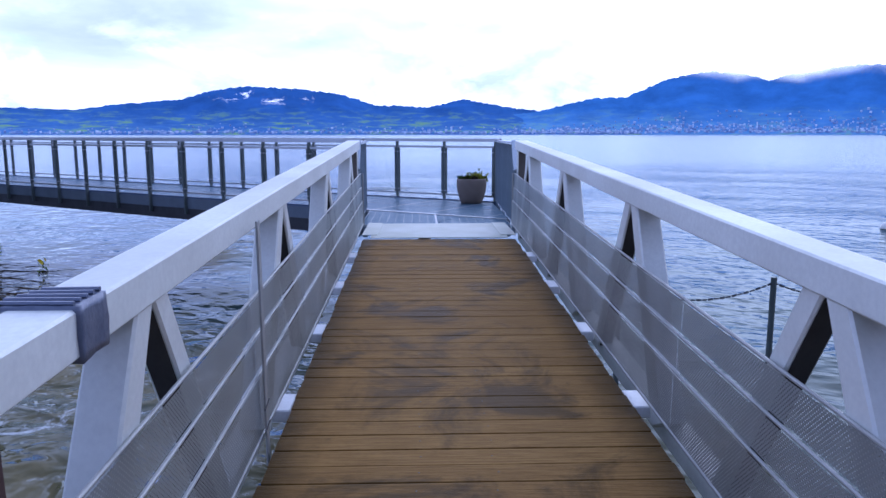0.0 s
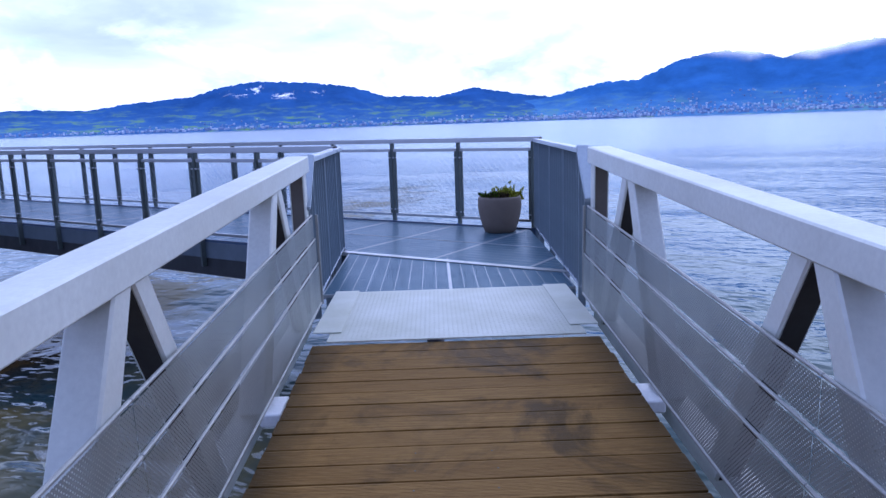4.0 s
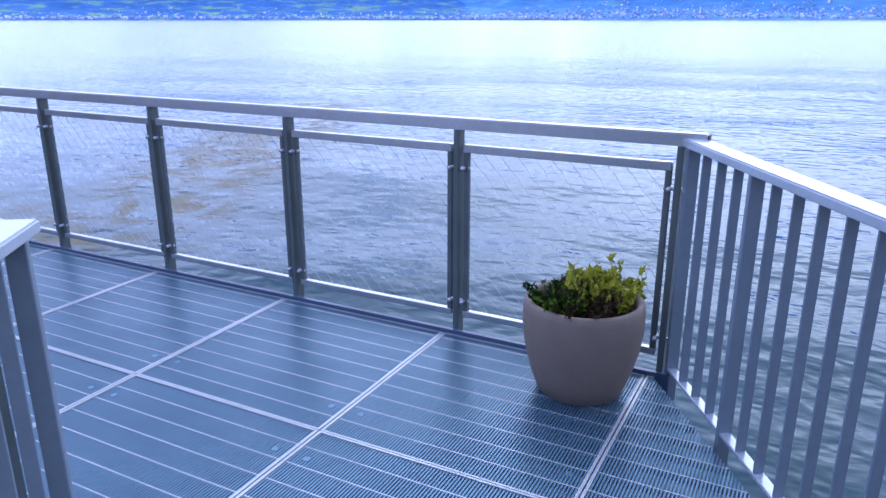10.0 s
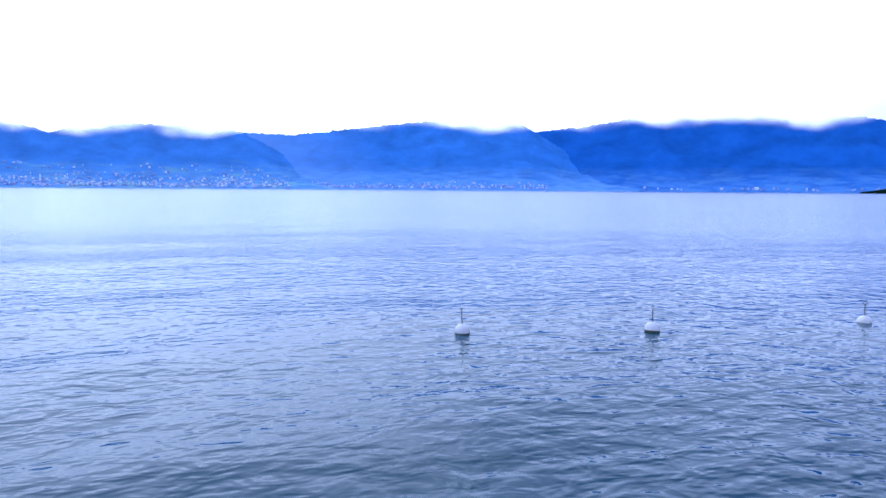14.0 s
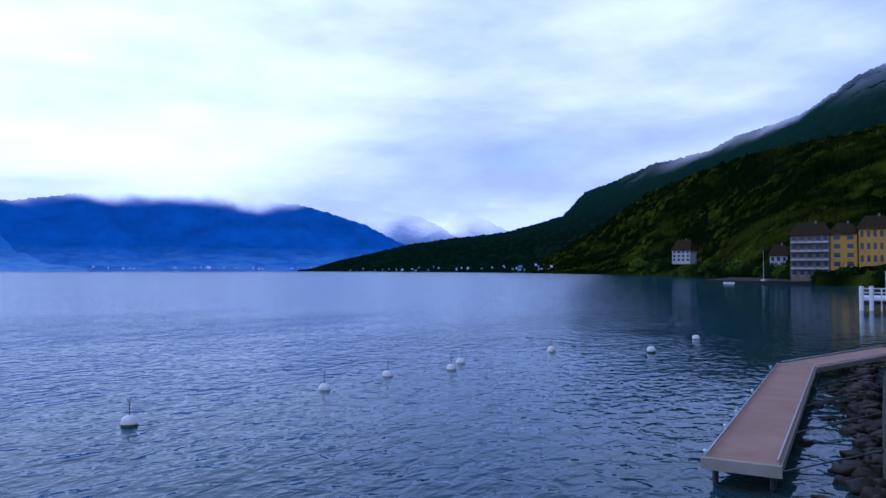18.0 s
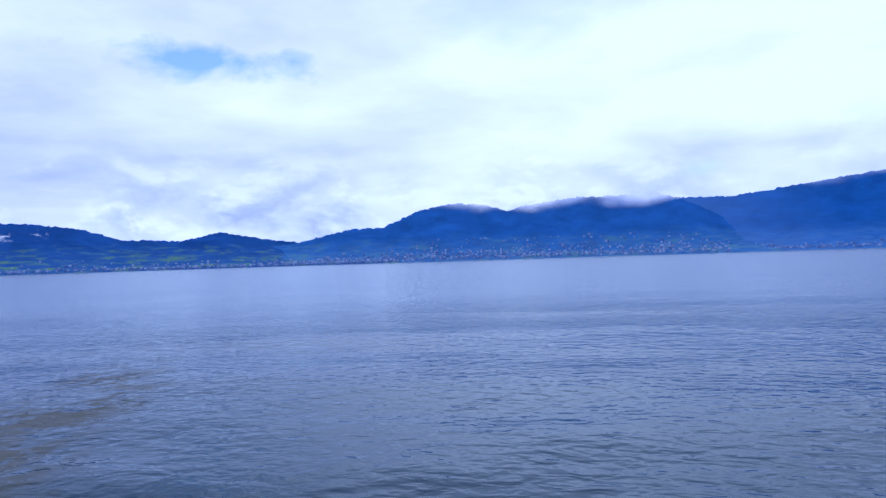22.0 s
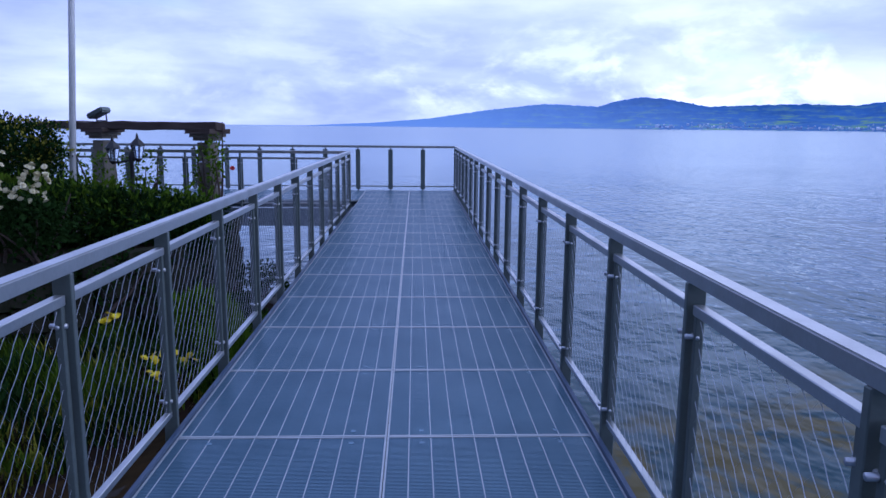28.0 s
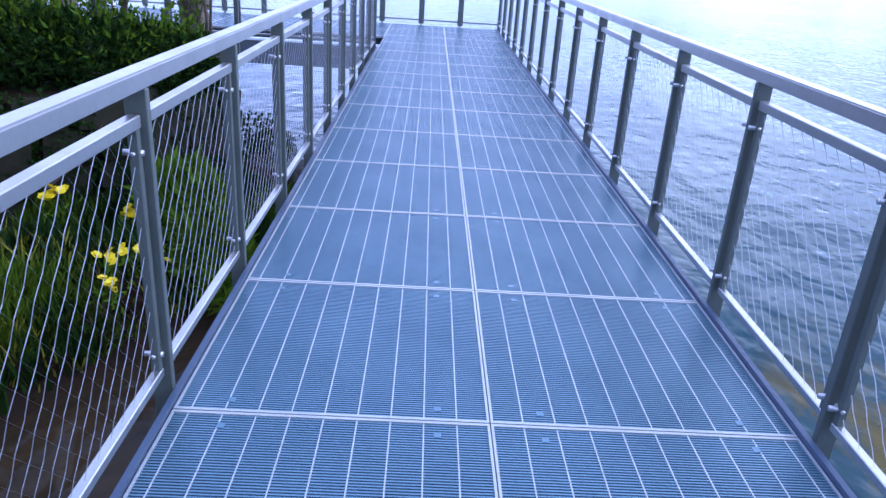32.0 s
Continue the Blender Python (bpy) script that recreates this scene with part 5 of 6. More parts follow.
def crown(ob, name, blobs, count, size, mat, aspect, rng, upright, label=""):
    """Leaves scattered over the skins of uneven clumps."""
    cs, ns = [], []
    weights = np.array([r[0] * r[1] + r[1] * r[2] + r[0] * r[2] for _, r in blobs])
    for (c, r), k in zip(blobs, (count * weights / weights.sum()).astype(int)):
        d = rng.normal(size=(k, 3))
        d /= np.linalg.norm(d, axis=1)[:, None]
        lump = 0.82 + 0.18 * np.sin(d[:, 0] * 7 + c[0] * 5) * np.cos(d[:, 1] * 6 + c[1]) + 0.12 * np.sin(d[:, 2] * 11 + d[:, 0] * 9)
        rad = lump * rng.uniform(0.72, 1.05, k)
        cs.append(np.array(c) + d * np.array(r) * rad[:, None])
        nn = d.copy()
        nn[:, 2] += upright
        ns.append(nn)
    part(name, leaves_mesh(name, np.concatenate(cs), np.concatenate(ns), size, mat, aspect, 0.2, rng), None, ob, label)


hedge_blobs = [((-0.2, 0.1, 0.50), (0.75, 0.6, 0.45)), ((-0.9, -0.1, 0.58), (0.8, 0.65, 0.48)), ((-1.7, -0.25, 0.60), (0.85, 0.7, 0.50)), ((-2.5, -0.4, 0.58), (0.85, 0.7, 0.5)), ((-3.3, -0.55, 0.6), (0.85, 0.7, 0.5)), ((0.25, 0.3, 0.44), (0.55, 0.5, 0.42)), ((0.55, 0.5, 0.38), (0.40, 0.42, 0.40))]
hedge = foliage("hedge", pose(-3.3, 12.3, -0.18), hedge_blobs, 30000, 0.042, leaf_dark, "dense dark green clipped hedge on the terrace", "hedge", 2.2, 21, upright=0.5)
crown(hedge, "young_growth", [((c[0] - 0.05, c[1] - 0.05, c[2] + 0.14), (r[0] * 0.97, r[1] * 0.97, r[2] * 0.97)) for c, r in hedge_blobs], 5500, 0.046, leaf_grass, 2.4, np.random.default_rng(22), 1.2, "fresh green shoots")
ivy = foliage("ivy_bush", pose(-5.45, 12.6, 0.0), [((0, 0, 0.85), (0.95, 0.8, 0.75)), ((-0.9, 0.1, 0.95), (0.9, 0.8, 0.8)), ((0.40, -0.1, 1.22), (0.68, 0.6, 0.5)), ((-0.5, 0, 1.38), (0.8, 0.7, 0.48)), ((0.1, 0, 0.45), (0.8, 0.7, 0.5))], 36000, 0.042, leaf_dark, "tall dark ivy bush beside the pergola", "bush", 1.4, 23)
crown(ivy, "young_growth", [((0.40, -0.1, 1.29), (0.70, 0.6, 0.47)), ((-0.5, 0, 1.45), (0.8, 0.7, 0.45))], 1700, 0.045, leaf_yellow, 1.5, np.random.default_rng(24), 0.8, "yellow-green young ivy leaves")
rose = foliage("rose_bush", pose(-4.15, 10.95, 0.0), [((0, 0, 0.45), (0.5, 0.4, 0.40)), ((-0.6, -0.1, 0.55), (0.5, 0.4, 0.42))], 3200, 0.055, leaf_dark, "rose bush with clusters of cream-white blooms", "bush", 1.5, 25)
rng = np.random.default_rng(31)


def bloom_mesh(name, mat, r, petals, k=3):
    b = bmesh.new()
    for layer in range(k):
        for i in range(petals):
            a = 2 * math.pi * (i + layer * 0.5) / petals
            rr, zz = r * (1 - 0.28 * layer), r * (0.10 + 0.32 * layer)
            c, s = math.cos(a), math.sin(a)
            w = rr * 0.62
            vs = [b.verts.new(p) for p in ((0, 0, 0), (c * rr * 0.6 - s * w, s * rr * 0.6 + c * w, zz * 0.6), (c * rr, s * rr, zz), (c * rr * 0.6 + s * w, s * rr * 0.6 - c * w, zz * 0.6))]
            b.faces.new(vs)
    return mesh_of(name, b, mat)


rose_me = bloom_mesh("bloom", petal_white, 0.036, 7)
for i in range(130):
    a = rng.uniform(0, 6.28)
    cl = rng.integers(0, 4)
    cx, cy, cz = ((0.20, -0.3, 0.95), (-0.32, -0.35, 1.1), (-0.65, -0.4, 1.0), (-0.15, -0.40, 0.85))[cl]
    part("bloom", rose_me, None, rose, m=pose(cx + rng.normal(0, 0.12), cy + rng.normal(0, 0.07), cz + rng.normal(0, 0.08), rng.uniform(10, 75), rng.uniform(-30, 30), rng.uniform(0, 360)))


def tufts(name, label, area, count, height, mat, seed, lean=0.35, width=0.012):
    """Blades of ground cover, too many to count."""
    rng = np.random.default_rng(seed)
    verts, faces = [], []
    x0, x1, y0, y1 = area
    for _ in range(count):
        x, y = rng.uniform(x0, x1), rng.uniform(y0, y1)
        clump = noise.noise(Vector((x * 1.3, y * 1.3, seed)))
        if shore_edge(x, y) < 0.25 or clump < -0.2:
            continue
        z = ground_height(x, y) - 0.02
        h = height * rng.uniform(0.5, 1.15) * (0.75 + clump)
        a = rng.uniform(0, 6.28)
        lx, ly = math.cos(a) * lean * h * rng.uniform(0.3, 1), math.sin(a) * lean * h * rng.uniform(0.3, 1)
        sx, sy = -math.sin(a) * width, math.cos(a) * width
        b = len(verts)
        verts += [(x - sx, y - sy, z), (x + sx, y + sy, z), (x + lx * 0.45 + sx, y + ly * 0.45 + sy, z + h * 0.6), (x + lx * 0.45 - sx, y + ly * 0.45 - sy, z + h * 0.6), (x + lx, y + ly, z + h)]
        faces += [(b, b + 1, b + 2, b + 3), (b + 3, b + 2, b + 4)]
    me = bpy.data.meshes.new(name)
    me.from_pydata(verts, [], faces)
    me.materials.append(mat)
    tagged(new(name, me), label, "plants", kind="stuff")


tufts("ground_cover", "dark green leafy ground cover in the garden bed", (-6.5, -1.3, 8.0, 13.6), 16000, 0.36, leaf_dark, 41, 0.6, 0.016)
tufts("grass_tufts", "bright green grassy tufts", (-4.8, -1.4, 8.8, 13.0), 17000, 0.32, leaf_grass, 42, 0.7, 0.009)
tufts("grass_tufts", "yellow-green dry grass", (-4.4, -1.4, 8.4, 11.4), 3500, 0.28, leaf_yellow, 43, 0.8, 0.008)
tufts("dead_stalks", "brown dead stalks and litter", (-4.8, -1.25, 8.0, 12.6), 6000, 0.22, leaf_brown, 44, 1.6, 0.010)

for i, (x, y, s) in enumerate(((-2.15, 11.3, 1.0), (-2.55, 11.8, 1.15), (-2.75, 12.3, 0.9))):
    foliage("green_bush", pose(x, y, ground_height(x, y)), [((0, 0, 0.38 * s), (0.42 * s, 0.40 * s, 0.40 * s)), ((0.2 * s, -0.2 * s, 0.28 * s), (0.32 * s, 0.3 * s, 0.30 * s))], 2600, 0.06, leaf_fresh, "bright green narrow-leaved bush in the garden bed", "bush", 4.5, 60 + i, branches=6, upright=1.0)

yellow_me = bloom_mesh("bloom", petal_yellow, 0.050, 5, 2)
rng = np.random.default_rng(32)


def yellow_flower(x, y, z, n, seed):
    g = ground_height(x, y)
    f = thing("yellow_flower", pose(x, y, g), "tall yellow wallflower on a thin green stem", "flower", "yellow flowers")
    b = bmesh.new()
    top = z - g
    tube(b, (0, 0, 0), (0.05, 0.02, top * 0.55), 0.006, 5)
    tube(b, (0.05, 0.02, top * 0.55), (0.0, 0.0, top), 0.005, 5, 0.003)
    part("stem", b, leaf_fresh, f)
    r = np.random.default_rng(seed)
    k = 70
    c = np.stack([r.normal(0, 0.07, k), r.normal(0, 0.07, k), r.uniform(0.15, 0.9, k) * top], -1)
    part("leaves", leaves_mesh("leaves", c, np.tile([[0, 0, 1.0]], (k, 1)), 0.035, leaf_fresh, 3.0, 0.1, r), None, f)
    for i in range(2 * n):
        part("bloom", yellow_me, None, f, m=pose(r.normal(0, 0.045), r.normal(0, 0.045), top + r.normal(0, 0.03), r.uniform(-40, 70), r.uniform(-40, 40), r.uniform(0, 360)))


for i, (x, y, z, k) in enumerate(((-3.66, 11.6, -0.84, 7), (-2.95, 11.6, -0.97, 6), (-2.88, 10.84, -1.1, 2), (-2.73, 10.99, -1.1, 2), (-2.53, 11.0, -1.16, 2), (-2.77, 10.5, -1.21, 3), (-1.62, 9.4, -1.5, 2))):
    yellow_flower(x, y, z, k, 50 + i)


def bracket_bush(x, y, z, seed, s=1.0):
    foliage("shore_shrub", pose(x, y, z), [((0, 0, 0.25 * s), (0.32 * s, 0.3 * s, 0.25 * s)), ((0.2 * s, -0.1, 0.15 * s), (0.28 * s, 0.25 * s, 0.2 * s))], 900, 0.055, leaf_dark, "low dark broad-leaved shrub on the shore rocks", "shrub", 1.2, seed, branches=5)


bracket_bush(-2.15, 13.2, -0.85, 61, 1.1)
bracket_bush(-2.35, 12.5, -1.1, 62)
bracket_bush(-1.75, 12.3, -1.4, 63, 0.8)
climber = foliage("climbing_rose", pose(-3.05, 14.0, 0.0), [((0, 0, 0.9), (0.25, 0.2, 0.5)), ((0.2, -0.1, 1.1), (0.2, 0.15, 0.4)), ((-0.1, 0, 0.5), (0.3, 0.25, 0.4))], 420, 0.06, leaf_fresh, "sparse climbing rose on the pergola pillar", "shrub", 1.6, 64, branches=12)
foliage("climbing_rose", pose(-4.6, 14.4, 0.0), [((0, 0, 0.8), (0.6, 0.3, 0.45)), ((0.5, 0, 0.9), (0.4, 0.3, 0.4)), ((-0.8, 0, 0.9), (0.4, 0.3, 0.5))], 800, 0.05, leaf_fresh, "loose green shrubs behind the hedge", "shrub", 1.8, 65, branches=18)

red = material("red_petal", (0.55, 0.03, 0.03), 0.6, 0, (0.4, 0.02, 0.02), 20, 60, 0.0)
part("bloom", bloom_mesh("bloom", red, 0.04, 7), None, climber, "single red rose bloom", m=pose(0.42, -0.1, 0.92, 60, 0, 20))
wet_shore = [mesh_of("boulder", rough_block(0.7, 0.55, 0.42, 30 + s, 0.28, 3), soil, True) for s in range(5)]
boulder_me = [mesh_of("boulder", rough_block(0.7, 0.55, 0.42, 20 + s, 0.28, 3), stone, True) for s in range(5)]
rng2 = random.Random(9)
for i in range(46):
    x = -1.35 - rng2.uniform(0, 1.9)
    y = 11.9 + rng2.uniform(0, 2.6)
    if y > 14.6 + 0.3 * x:
        continue
    ob = part("boulder", boulder_me[i % 5], None, m=pose(x, y, ground_height(x, y) + 0.08, rng2.uniform(-25, 25), rng2.uniform(-25, 25), rng2.uniform(0, 360)) @ Matrix.Scale(rng2.uniform(0.5, 1.2), 4))
    tagged(ob, "grey rounded shore boulder beside the garden", "rock", "garden shore rocks")
for i in range(24):
    k = i / 23
    x, y = -3.4 - 4.2 * k, 10.2 + 2.0 * k
    ob = part("boulder", wet_shore[i % 5], None, m=pose(x + rng2.uniform(-0.2, 0.2), y + rng2.uniform(-0.4, 0.1), -1.68, rng2.uniform(-25, 25), rng2.uniform(-25, 25), rng2.uniform(0, 360)) @ Matrix.Scale(rng2.uniform(0.45, 0.8), 4))
    tagged(ob, "dark wet boulder at the garden's water edge", "rock", "garden shore rocks")

# ---- pergola, lantern, flagpole
perg = thing("pergola", pose(-3.05, 14.15, 0), "old stone pillars carrying a dark weathered timber beam", "pergola")
P2 = Vector((-1.98, 0.97, 0))
for i, o in enumerate((Vector((0, 0, 0)), P2)):
    pil = new("pillar")
    pil.parent = perg
    pil.matrix_basis = pose(o.x, o.y, 0, 0, 0, -26)
    z, k = 0.0, 0
    while z < 1.30:
        h = (0.34, 0.28, 0.38, 0.30)[k % 4]
        h = min(h, 1.32 - z)
        bm = bmesh.new()
        w = 0.108 + 0.008 * ((k * 7) % 3)
        box(bm, -w, w, -w, w, z + 0.006, z + h - 0.006)
        bmesh.ops.subdivide_edges(bm, edges=list(bm.edges), cuts=3, use_grid_fill=True)
        for v in bm.verts:
            v.co += Vector((noise.noise(v.co * 9), noise.noise(v.co * 9 + Vector((5, 0, 0))), 0)) * 0.018
        part("stone_drum", bm, masonry, pil)
        z += h
        k += 1
    # corbelled capital, stepping out under the beam
    for w, z0, z1 in ((0.155, 1.322, 1.372), (0.19, 1.374, 1.425), (0.235, 1.427, 1.50)):
        bm = bmesh.new()
        box(bm, -w, w, -w, w, z0, z1)
        bmesh.ops.subdivide_edges(bm, edges=list(bm.edges), cuts=2, use_grid_fill=True)
        for v in bm.verts:
            v.co += Vector((noise.noise(v.co * 11), noise.noise(v.co * 11 + Vector((5, 0, 0))), 0)) * 0.022
        part("capital", bm, old_wood if w > 0.2 else masonry, pil)
a, b = Vector((0.24, -0.12, 0)), P2 + Vector((-1.5, 0.75, 0))
d = b - a
bm = bmesh.new()
box(bm, -0.11, 0.11, 0, d.length, 1.47, 1.60)
bmesh.ops.subdivide_edges(bm, edges=[e for e in bm.edges if e.calc_length() > 1], cuts=14)
for v in bm.verts:
    v.co += Vector((noise.noise(v.co * 4), 0, noise.noise(v.co * 4 + Vector((3, 0, 0))))) * 0.025
part("beam", bevelled(bm, 0.012), old_wood, perg, m=pose(a.x, a.y, 0, 0, 0, math.degrees(math.atan2(-d.x, d.y))))

fl = thing("floodlight", pose(-5.0, 15.05, 1.60, 0, 0, -20), "grey floodlight tilted on top of the pergola beam", "lamp")
bm = bmesh.new()
box(bm, -0.17, 0.17, -0.11, 0.11, 0.10, 0.19, pose(0, 0, 0, 0, -22, 0))
part("housing", bevelled(bm, 0.02, 2), post_zinc, fl)
bm = bmesh.new()
tube(bm, (-0.10, 0, 0), (-0.12, 0, 0.17), 0.012, 6)
tube(bm, (0.10, 0, 0), (0.09, 0, 0.14), 0.012, 6)
tube(bm, (-0.11, 0, 0.01), (0.11, 0, 0.01), 0.012, 6)
part("bracket", bm, dark_steel, fl)

glass = bpy.data.materials.new("lantern_glass")
glass.use_nodes = True
glass.node_tree.nodes["Principled BSDF"].inputs["Transmission Weight"].default_value = 0.85
glass.node_tree.nodes["Principled BSDF"].inputs["Roughness"].default_value = 0.1
glass.node_tree.nodes["Principled BSDF"].inputs["Base Color"].default_value = (0.75, 0.85, 0.95, 1)
lan = thing("garden_lantern", pose(-4.16, 14.0, 0.06), "black iron garden lamp post with two glazed lanterns", "lamp")
bm = bmesh.new()
lathe(bm, [(0.07, -0.16), (0.06, 0.1), (0.032, 0.2), (0.03, 0.95), (0.045, 1.0), (0.03, 1.05), (0.02, 1.1)], 12)
part("post", bm, black, lan, smooth=True)
bm = bmesh.new()
tube(bm, (-0.26, 0, 0.92), (0.10, 0, 0.98), 0.018, 6)
part("arm", bm, black, lan)
for lx, lz in ((-0.27, 0.95), (0.10, 0.99)):
    lamp = new("lantern")
    lamp.parent = lan
    lamp.matrix_basis = pose(lx, 0, lz)
    bm = bmesh.new()
    lathe(bm, [(0.055, 0.0), (0.10, 0.20)], 6)
    part("glazing", bm, glass, lamp, "clear lantern glass")
    bm = bmesh.new()
    lathe(bm, [(0.125, 0.20), (0.10, 0.225), (0.05, 0.28), (0.025, 0.30), (0.02, 0.34), (0.006, 0.38)], 6)
    part("cap", bm, black, lamp)
    bm = bmesh.new()
    lathe(bm, [(0.02, -0.05), (0.065, -0.01), (0.06, 0.004)], 6)
    for i in range(6):
        c, s = math.cos(i * math.pi / 3), math.sin(i * math.pi / 3)
        tube(bm, (0.056 * c, 0.056 * s, 0), (0.102 * c, 0.102 * s, 0.2), 0.007, 4)
    part("cage", bm, black, lamp)

pole = thing("flagpole", pose(-4.46, 12.6, 0.0, 0, 3.7, 0), "tall slim white flagpole", "flagpole")
bm = bmesh.new()
lathe(bm, [(0.042, 0), (0.040, 3.4), (0.032, 3.46), (0.028, 9.5), (0.045, 9.55), (0.02, 9.65)], 14)
part("mast", bm, white_paint, pole, smooth=True)
bm = bmesh.new()
lathe(bm, [(0.10, 0.0), (0.10, 0.03), (0.07, 0.05)], 14)
part("foot", bm, white_paint, pole)

for i, (x, y, z, yaw) in enumerate(((-3.0, 12.5, -0.75, 90), (-3.0, 13.8, -0.7, 90), (-3.75, 11.35, -0.7, 33), (-5.3, 10.65, -0.7, 18))):
    foliage("hanging_ivy", pose(x, y, z, 0, 0, yaw), [((-0.45, 0, 0.25), (0.55, 0.14, 0.5)), ((0.35, 0, 0.2), (0.55, 0.14, 0.55)), ((0, 0, 0.62), (0.8, 0.2, 0.22))], 2600, 0.05, leaf_dark, "dark ivy hanging over the terrace wall", "plant", 1.4, 120 + i, branches=6)

# the terrace and all that stands on it lie a little further off and lower
NEAR = Vector((0, 4, 1.6))
FAR = Matrix.Translation(NEAR) @ Matrix.Scale(1.08, 4) @ Matrix.Translation(-NEAR)
for o in list(scene.collection.objects):
    if o.name not in garden_from and o.parent is None and o.name.split(".")[0] in ("terrace_wall", "hedge", "ivy_bush", "rose_bush", "shore_shrub", "climbing_rose", "hanging_ivy", "boulder", "pergola", "floodlight", "garden_lantern", "flagpole"):
        o.matrix_basis = FAR @ o.matrix_basis

# ---------------------------------------------------------------- quay, jetty and village to the south
quay_pts = [(0.2, -6.6), (0.28, -12.7), (0.02, -18.6), (-0.6, -24.0), (-1.9, -32), (-3, -60), (-40, -70), (-40, 2), (-20, -4), (-13.2, -9.7), (-9.0, -9.2), (-4.6, -7.2)]
bm = bmesh.new()
hi = [bm.verts.new((x, y, -0.6)) for x, y in quay_pts]
lo = [bm.verts.new((x, y, -3.2)) for x, y in quay_pts]
bm.faces.new(hi)
for i in range(len(hi)):
    j = (i + 1) % len(hi)
    bm.faces.new((hi[i], hi[j], lo[j], lo[i]))
tagged(part("pavement_quay", bm, concrete), "dark grey mottled concrete quay along the shore", "quay", kind="structure")

tan = material("sand_coloured_jetty_surface", (0.36, 0.215, 0.145), 0.8, 0, (0.29, 0.165, 0.11), 1.2, 60, 0.3)
jet_wood = material("pale_jetty_edge", (0.34, 0.31, 0.24), 0.7, 0, (0.26, 0.23, 0.17), 2, 40, 0.3)
jet = thing("jetty", pose(0, 0, 0), "low bent swimming jetty with a sand-coloured deck on steel legs", "jetty")


def jetty_run(a, b, w, panels):
    a, b = Vector((a[0], a[1], 0)), Vector((b[0], b[1], 0))
    d = b - a
    yaw = math.degrees(math.atan2(-d.x, d.y))
    base = pose(a.x, a.y, 0, 0, 0, yaw)
    step = d.length / panels
    for i in range(panels):
        bm = bmesh.new()
        box(bm, -w / 2, w / 2, i * step + 0.004, (i + 1) * step - 0.004, -1.30, -1.25)
        part("deck_panel", bm, tan, jet, m=base)
    for sx in (-1, 1):
        bm = bmesh.new()
        box(bm, sx * w / 2 - 0.04, sx * w / 2 + 0.04, 0, d.length, -1.40, -1.262)
        part("edge_beam", bm, jet_wood, jet, m=base)
        bm = bmesh.new()
        tube(bm, (sx * (w / 2 - 0.02), 0.1, -1.20), (sx * (w / 2 - 0.02), d.length - 0.1, -1.20), 0.02, 6)
        part("pipe_rail", bm, zinc, jet, m=base)
    bm = bmesh.new()
    box(bm, -w / 2 - 0.05, w / 2 + 0.05, -0.10, -0.002, -1.42, -1.24)
    part("end_beam", bm, jet_wood, jet, m=base)
    for i in range(0, panels + 1, 2):
        for sx in (-0.8, 0.8):
            bm = bmesh.new()
            tube(bm, (sx * w / 2, i * step + 0.3, -3.2), (sx * w / 2, i * step + 0.3, -1.38), 0.05, 8)
            part("leg", bm, dark_steel, jet, m=base)


jetty_run((2.22, -11.62), (2.14, -24.8), 1.08, 6)
for y in (-11.8, -14.0, -15.6, -18.6, -23.6):
    bm = bmesh.new()
    lathe(bm, [(0.02, -1.26), (0.022, -1.21), (0.036, -1.19), (0.032, -1.165), (0.0, -1.16)], 8)
    part("cleat", bm, white_paint, jet, "white mooring knob", smooth=True, m=pose(2.78, y, 0))
jetty_run((2.08, -24.9), (-0.98, -32.2), 1.2, 4)
for i, y in enumerate((-11.6, -14.6, -17.6, -20.6)):
    bm = bmesh.new()
    tube(bm, (1.66, y, -1.34), (0.2, y - 0.6 - 0.2 * i, -0.95), 0.014, 6)
    part("mooring_bar", bm, dark_steel, jet)
rng2 = random.Random(19)
wet = material("dark_wet_rock", (0.027, 0.022, 0.013), 0.65, 0, (0.010, 0.009, 0.006), 3, 30, 0.7, spec=0.2)
wet_me = [mesh_of("boulder", rough_block(0.74, 0.58, 0.26, 40 + s, 0.30, 3), wet, True) for s in range(6)]
for i in range(190):
    k = i / 190
    y = -7.0 - 20 * k
    x = 0.1 + abs(rng2.gauss(0, 0.55))
    ob = part("boulder", wet_me[rng2.randrange(6)], None, m=pose(x, y + rng2.uniform(-0.4, 0.4), -1.70 + 0.42 * max(0, 0.75 - x) + rng2.uniform(-0.06, 0.06), rng2.uniform(-16, 16), rng2.uniform(-16, 16), rng2.uniform(0, 360)) @ Matrix.Scale(rng2.uniform(0.26, 0.70), 4))
    tagged(ob, "dark wet riprap boulder under the quay wall", "rock", "riprap rocks")

# chain posts at the quay's edge
cp = thing("chain_fence", pose(0, 0, 0), "slim grey steel posts standing in the water with a drooping chain", "fence")
posts = [(-3.49, -3.83), (-2.62, -5.04), (-1.69, -6.23)]
for x, y in posts:
    bm = bmesh.new()
    tube(bm, (x, y, -3.2), (x, y, -0.17), 0.028, 8)
    part("post", bm, post_zinc, cp)
for (xa, ya), (xb, yb) in zip(posts, posts[1:]):
    bm = bmesh.new()
    n = 26
    for i in range(n):
        p, q = [Vector((xa + (xb - xa) * k, ya + (yb - ya) * k, -0.22 - 0.16 * (1 - (2 * k - 1) ** 2))) for k in (i / n, (i + 0.8) / n)]
        tube(bm, p, q, 0.011 if i % 2 else 0.008, 4)
    part("chain", bm, dark_steel, cp)

